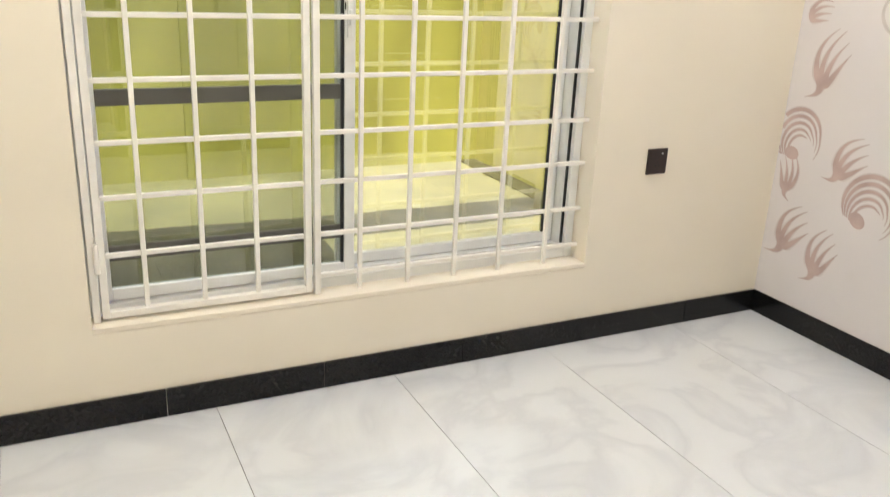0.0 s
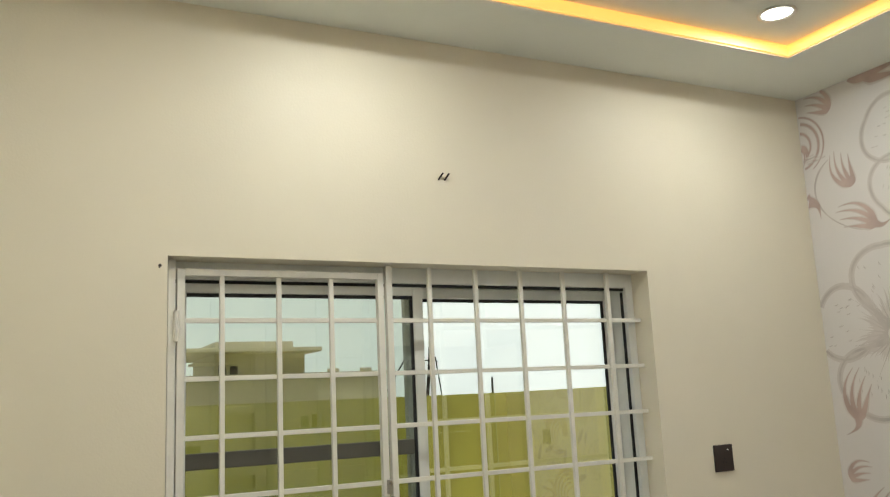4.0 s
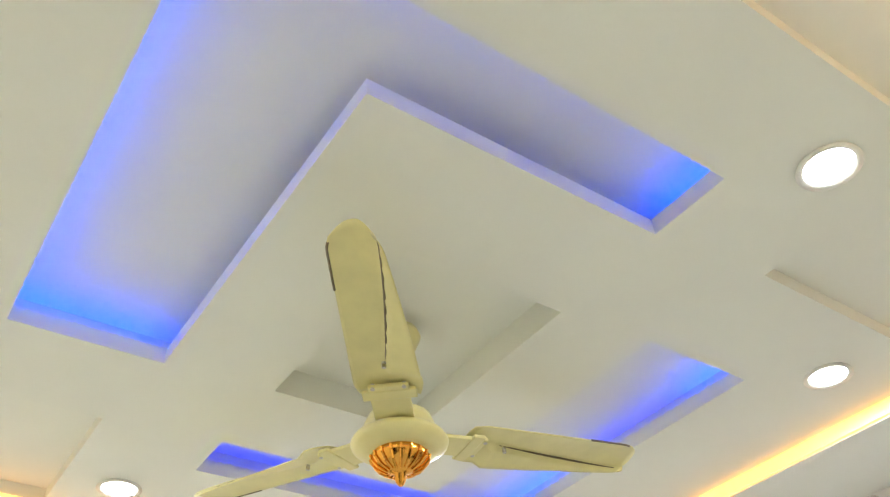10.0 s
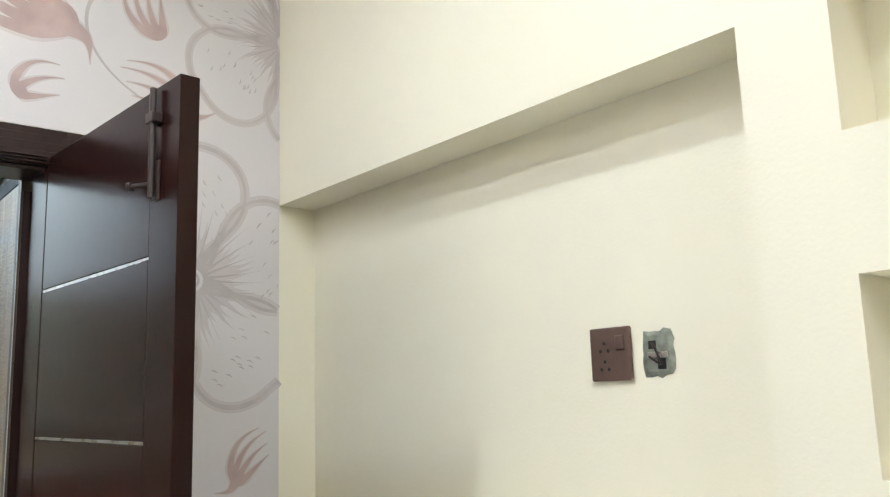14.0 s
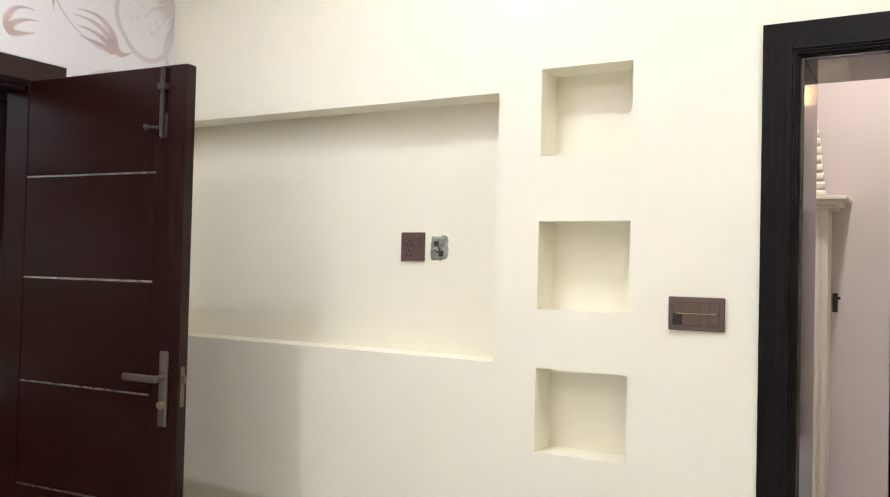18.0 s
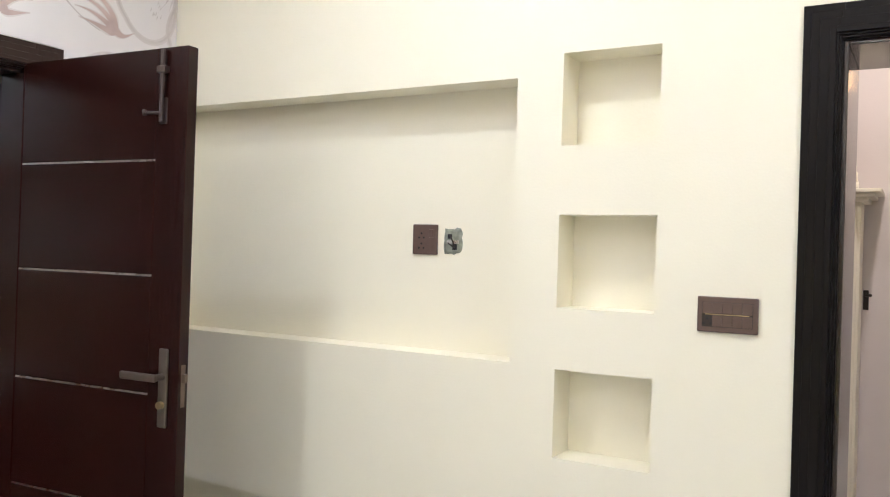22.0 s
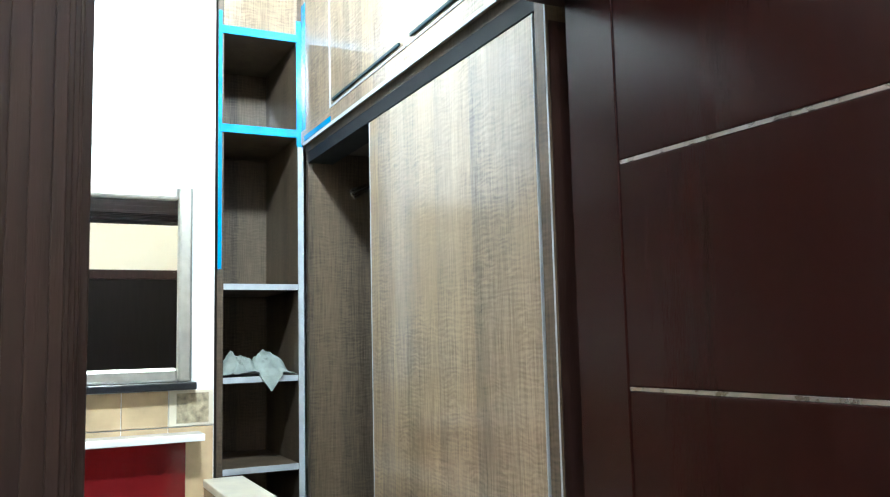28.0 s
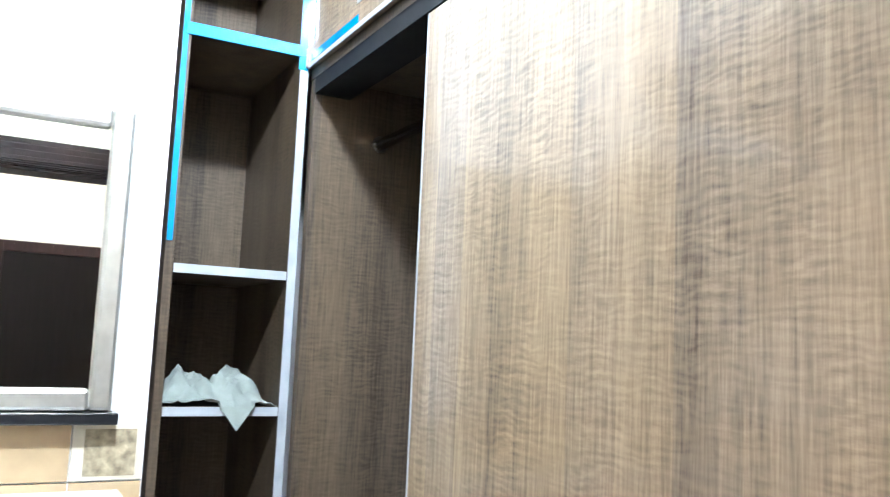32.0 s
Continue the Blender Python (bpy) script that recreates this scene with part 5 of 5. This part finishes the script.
hk = thing("wall_hook", (-2.315, -1.325, 1.41), "small dark metal door stop on the hall wall", "hook")
wpart("back", box((-2.322, -1.3295, 1.375), (-2.303, -1.324, 1.45), .002), BROWND, hk)
wpart("peg", rod((-2.3125, -1.324, 1.43), (-2.330, -1.292, 1.432), .006), BROWND, hk)
bxs = thing("white_box", (-2.63, -1.5, 0), "white cardboard box on the hall floor", "box")
wpart("carton", box((-2.74, -1.75, .0005), (-2.515, -1.45, .80), .003), PORCELAIN, bxs)
# added light out of view, set to brighten the hall and the pilaster
hl = thing("hall_fill_light", (-2.5, -.62, 2.98), "added unseen round light that brightens the hall", "ceiling light")
part("rim", lathe([(.05, 0), (.062, -.001), (.064, -.006), (.051, -.007)], 24), ALU, hl)
part("diffuser", lathe([(.0, -.009), (.05, -.0092)], 24), DOWNL, hl)
lamp = new("hall_fill_lamp", bpy.data.lights.new("hall_fill_lamp", "SPOT"))
lamp.data.energy, lamp.data.spot_size, lamp.data.spot_blend, lamp.data.shadow_soft_size, lamp.data.color = 55, radians(165), .8, .05, (1, .86, .74)
lamp.matrix_world = pose(-2.5, -.62, 2.95)

hw_ = thing("hall_wall_lamp", (-2.65, -2.6, 2.5), "small warm wall lamp, lit, on the hall wall", "wall lamp")
wpart("backplate", box((-2.73, -2.5995, 2.44), (-2.57, -2.575, 2.56), .004), ALU, hw_)
wpart("shade", box((-2.72, -2.5748, 2.45), (-2.58, -2.53, 2.55), .008), material("warm glowing lamp shade", (1, .8, .55), .4, emit=(1, .55, .22), power=14), hw_, "glowing warm shade")

# closed dark door on the west wall, seen in the mirror
d3 = thing("west_door", (XW, .7, 0), "closed dark wooden door in the west wall", "door")
wpart("panel", box((XW + .001, .22, .002), (XW + .035, 1.18, 2.10), .002), FRAMEB, d3)
for y0, y1 in ((.14, .22), (1.18, 1.26)):
    wpart("casing", box((XW + .001, y0, .002), (XW + .045, y1, 2.18), .003), FRAMEW, d3)
wpart("head_casing", box((XW + .001, .22, 2.10), (XW + .045, 1.18, 2.18), .003), FRAMEW, d3)

# ---- yard and what lies beyond ----
HAZE = bpy.data.materials.new("hazy white sky")
HAZE.use_nodes = True
hz = HAZE.node_tree.nodes["Principled BSDF"]
hz.inputs["Base Color"].default_value = (0, 0, 0, 1)
hz.inputs["Emission Color"].default_value, hz.inputs["Emission Strength"].default_value = (.94, 1, 1, 1), 2.6
structure("backdrop", box((-160, 110, -2), (160, 111, 90)), HAZE, "hazy white sky far beyond the yard")
# dark strip across the yard floor, broader where x is below -1.45
DARKGROUND = material("dark olive brown ground", (.11, .105, .05), .95, vary=.4, scale=5, bump=.8, bump_scale=25)
bm = bmesh.new()
bmesh.ops.create_grid(bm, x_segments=150, y_segments=24, size=.5)
for v in bm.verts:
    x, s_ = -3.0 + v.co.x * 6.8, v.co.y + .5
    near = 4.3 if x < -1.45 else 5.50 + .03 * noise.noise((x * 4, 1, 0))
    far = 5.93 + .04 * noise.noise((x * 3, 7, 2)) + .05 * max(0, -1 - x)
    y = near + s_ * (far - near)
    v.co = (x, y, -.149 + .03 * math.sin(math.pi * s_) + .012 * noise.noise((x * 6, y * 6, 1)) * math.sin(math.pi * s_))
structure("dark_ground_strip", bm, DARKGROUND, "dark strip across the yard floor")
structure("side_wall_foot_strip", box((.29, 4.2, -.152), (.4495, 7.099, -.142), .002), material("dark grey olive strip", (.19, .18, .09), .9, vary=.3, scale=6), "dark strip along the foot of the side wall")
HOUSEW = material("pale buff render", (.88, .83, .64), .85, vary=.12, scale=.8, bump=.2, bump_scale=20)
DARKM = material("weathered dark steel", (.06, .06, .06), .6, .5, vary=.2, scale=4)
YLINE = material("olive printed ornament", (.70, .65, .22), .6, vary=.1, scale=8)
orn = thing("printed_ornament", (.449, 5.8, 0), "olive leaf print on the pale side wall", "wall print")
rl = random.Random(21)
bm = bmesh.new()
for k in range(60):
    cy, cz, a = rl.uniform(4.4, 6.9), rl.uniform(.0, 1.62), rl.uniform(0, math.pi)
    ln = rl.uniform(.03, .085)
    d = (math.cos(a) * ln, math.sin(a) * ln)
    pts = [(u * d[0] - w * d[1], u * d[1] + w * d[0]) for u, w in ((math.cos(2 * math.pi * i / 10), .28 * math.sin(2 * math.pi * i / 10)) for i in range(10))]
    bm.faces.new([bm.verts.new((.4485 - .00003 * k, cy + p, cz + q)) for p, q in pts])
wpart("leaf_print", bm, YLINE, orn)
for x in (-8.2, -6.6, -5.0, -3.4, -1.8):
    wpart("pier", box((x - .12, 7.07, -.15), (x + .12, 7.099, 1.72), .003), YARDW, tagged(thing("wall_pier", (x, 7.08, -.15)), "yellow green pier against the yard wall", "pier", "yard wall piers"))
house = thing("neighbour_house", (.5, 15, -.15), "buff rendered neighbour house with a flat overhanging roof", "house")
wpart("wall", boxes([((-5.2, 15.0, -.15), (2.6, 19, 2.22)), ((-.42, 15.0, 2.22), (1.10, 17, 2.60))]), HOUSEW, house)
wpart("roof", boxes([((-.95, 14.5, 2.60), (1.26, 17.3, 2.67)), ((-.45, 14.8, 2.67), (.85, 17, 2.79))], .01), HOUSEW, house)
wpart("lower_roof", box((-.82, 14.75, 2.41), (-.2, 15.1, 2.45), .01), HOUSEW, house)
for x in (-.36, -.17):
    wpart("window", box((x, 14.985, 2.27), (x + .13, 15.0, 2.40), .002), DARKM, house, "small dark window")
wpart("parapet", box((-5.3, 14.9, 2.22), (2.7, 15.02, 2.26)), HOUSEW, house)
for x in (-3.9, -3.2, -2.5, -1.9, -1.3, 1.5, 2.1):
    wpart("parapet_block", box((x, 14.88, 2.26), (x + .18, 15.0, 2.32), .005), HOUSEW, house)
pyl = thing("lattice_mast", (5.8, 20, 0), "thin steel lattice mast behind the yard", "mast")
for a, c in (((5.62, 20, 0), (5.86, 20, 3.63)), ((3.42, 20.2, 0), (5.22, 20.05, 2.80)), ((5.50, 20, 0), (5.80, 20, 2.76)), ((6.38, 20, 0), (5.98, 20, 2.76)), ((5.70, 20.3, 0), (5.90, 20.1, 2.78)), ((5.62, 20.1, 2.70), (6.10, 20.1, 2.66)), ((5.55, 20.1, 2.36), (6.14, 20.1, 2.34))):
    wpart("strut", rod(a, c, .020, 6), DARKM, pyl)
post = thing("thin_post", (7.57, 20, 0), "thin steel post behind the yard wall", "post")
wpart("shaft", rod((7.57, 20, -.15), (7.57, 20, 2.22), .03, 8), DARKM, post)

# ---- blue led strips, high on the backs of the pockets behind the coffers' edges ----
LA, LB = ARMS[0], ARMS[1]
z0, z1 = ZT + .052, ZT + .068
runs = [(LA[0] - .0695, LA[1] - .03, LA[0] - .055, LA[1] + .46), (LA[0] - .0695, LA[1] + .47, LA[0] - .055, LA[3] - .26), (LA[0] - .0695, LA[3] - .25, LA[0] - .055, LA[3] + .03), (LA[0] + .0, LA[3] + .055, LA[2] - .0, LA[3] + .0695), (LB[2] + .055, LB[1] + .0, LB[2] + .0695, LB[3] - .0), (LA[0] + .05, LA[1] - .0695, LB[2] - .02, LA[1] - .055)]
for k, r in enumerate(runs + [mirrored(q) for q in runs]):
    dim = max(r[2] - r[0], r[3] - r[1]) > .5 or k in (7, 9, 10)
    tagged(link("blue_led_strip", box((r[0], r[1], z0), (r[2], r[3], z1), .002), BLUED if dim else BLUEL), "blue glowing led strip in the ceiling coffer", "led strip", "coffer led strips")

# ---- floor tiles ----
fl = bpy.data.objects["floor"]


def marble(name):
    m = bpy.data.materials.new(name)
    m.use_nodes = True
    nt = m.node_tree
    p = nt.nodes["Principled BSDF"]
    co = nt.nodes.new("ShaderNodeTexCoord")
    info = nt.nodes.new("ShaderNodeObjectInfo")
    add = nt.nodes.new("ShaderNodeVectorMath")
    add.operation = "ADD"
    mul = nt.nodes.new("ShaderNodeVectorMath")
    mul.operation = "SCALE"
    mul.inputs["Scale"].default_value = 30
    comb = nt.nodes.new("ShaderNodeCombineXYZ")
    for i in range(3):
        nt.links.new(info.outputs["Random"], comb.inputs[i])
    nt.links.new(comb.outputs[0], mul.inputs[0])
    nt.links.new(co.outputs["Object"], add.inputs[0])
    nt.links.new(mul.outputs[0], add.inputs[1])
    n1 = nt.nodes.new("ShaderNodeTexNoise")
    n1.inputs["Scale"].default_value, n1.inputs["Detail"].default_value, n1.inputs["Distortion"].default_value = 1.9, 6, .9
    nt.links.new(add.outputs[0], n1.inputs["Vector"])
    ramp = nt.nodes.new("ShaderNodeValToRGB")
    els = ramp.color_ramp.elements
    els[0].position, els[0].color = .36, (.64, .65, .65, 1)
    els[1].position, els[1].color = .66, (.64, .65, .65, 1)
    mid_ = els.new(.47)
    mid_.color = (.56, .57, .58, 1)
    mid2 = els.new(.52)
    mid2.color = (.62, .63, .63, 1)
    nt.links.new(n1.outputs["Fac"], ramp.inputs[0])
    nt.links.new(ramp.outputs[0], p.inputs["Base Color"])
    p.inputs["Roughness"].default_value = .10
    return m


MARB = marble("white marble look floor tile")

tx = [-3.66, -3.06, -2.415, -1.77, -1.125, -.48, 0.0]
ty = [0.0, .94, 2.23, L]
for x0, x1 in zip(tx, tx[1:]):
    for y0, y1 in zip(ty, ty[1:]):
        wpart("floor_tile", box((x0 + .001, y0 + .001, -.006), (x1 - .001, y1 - .001, 0), .0008), MARB, fl)
structure("threshold", box((.0, DY0 + .02, -.006), (.12, DY1 - .02, .004), .001), BLACKSK, "black granite threshold under the door")
structure("hall_threshold", box((D2X0 + .02, -.30, -.006), (D2X1 - .02, -.001, .004), .001), BLACKSK, "black granite threshold to the hall")
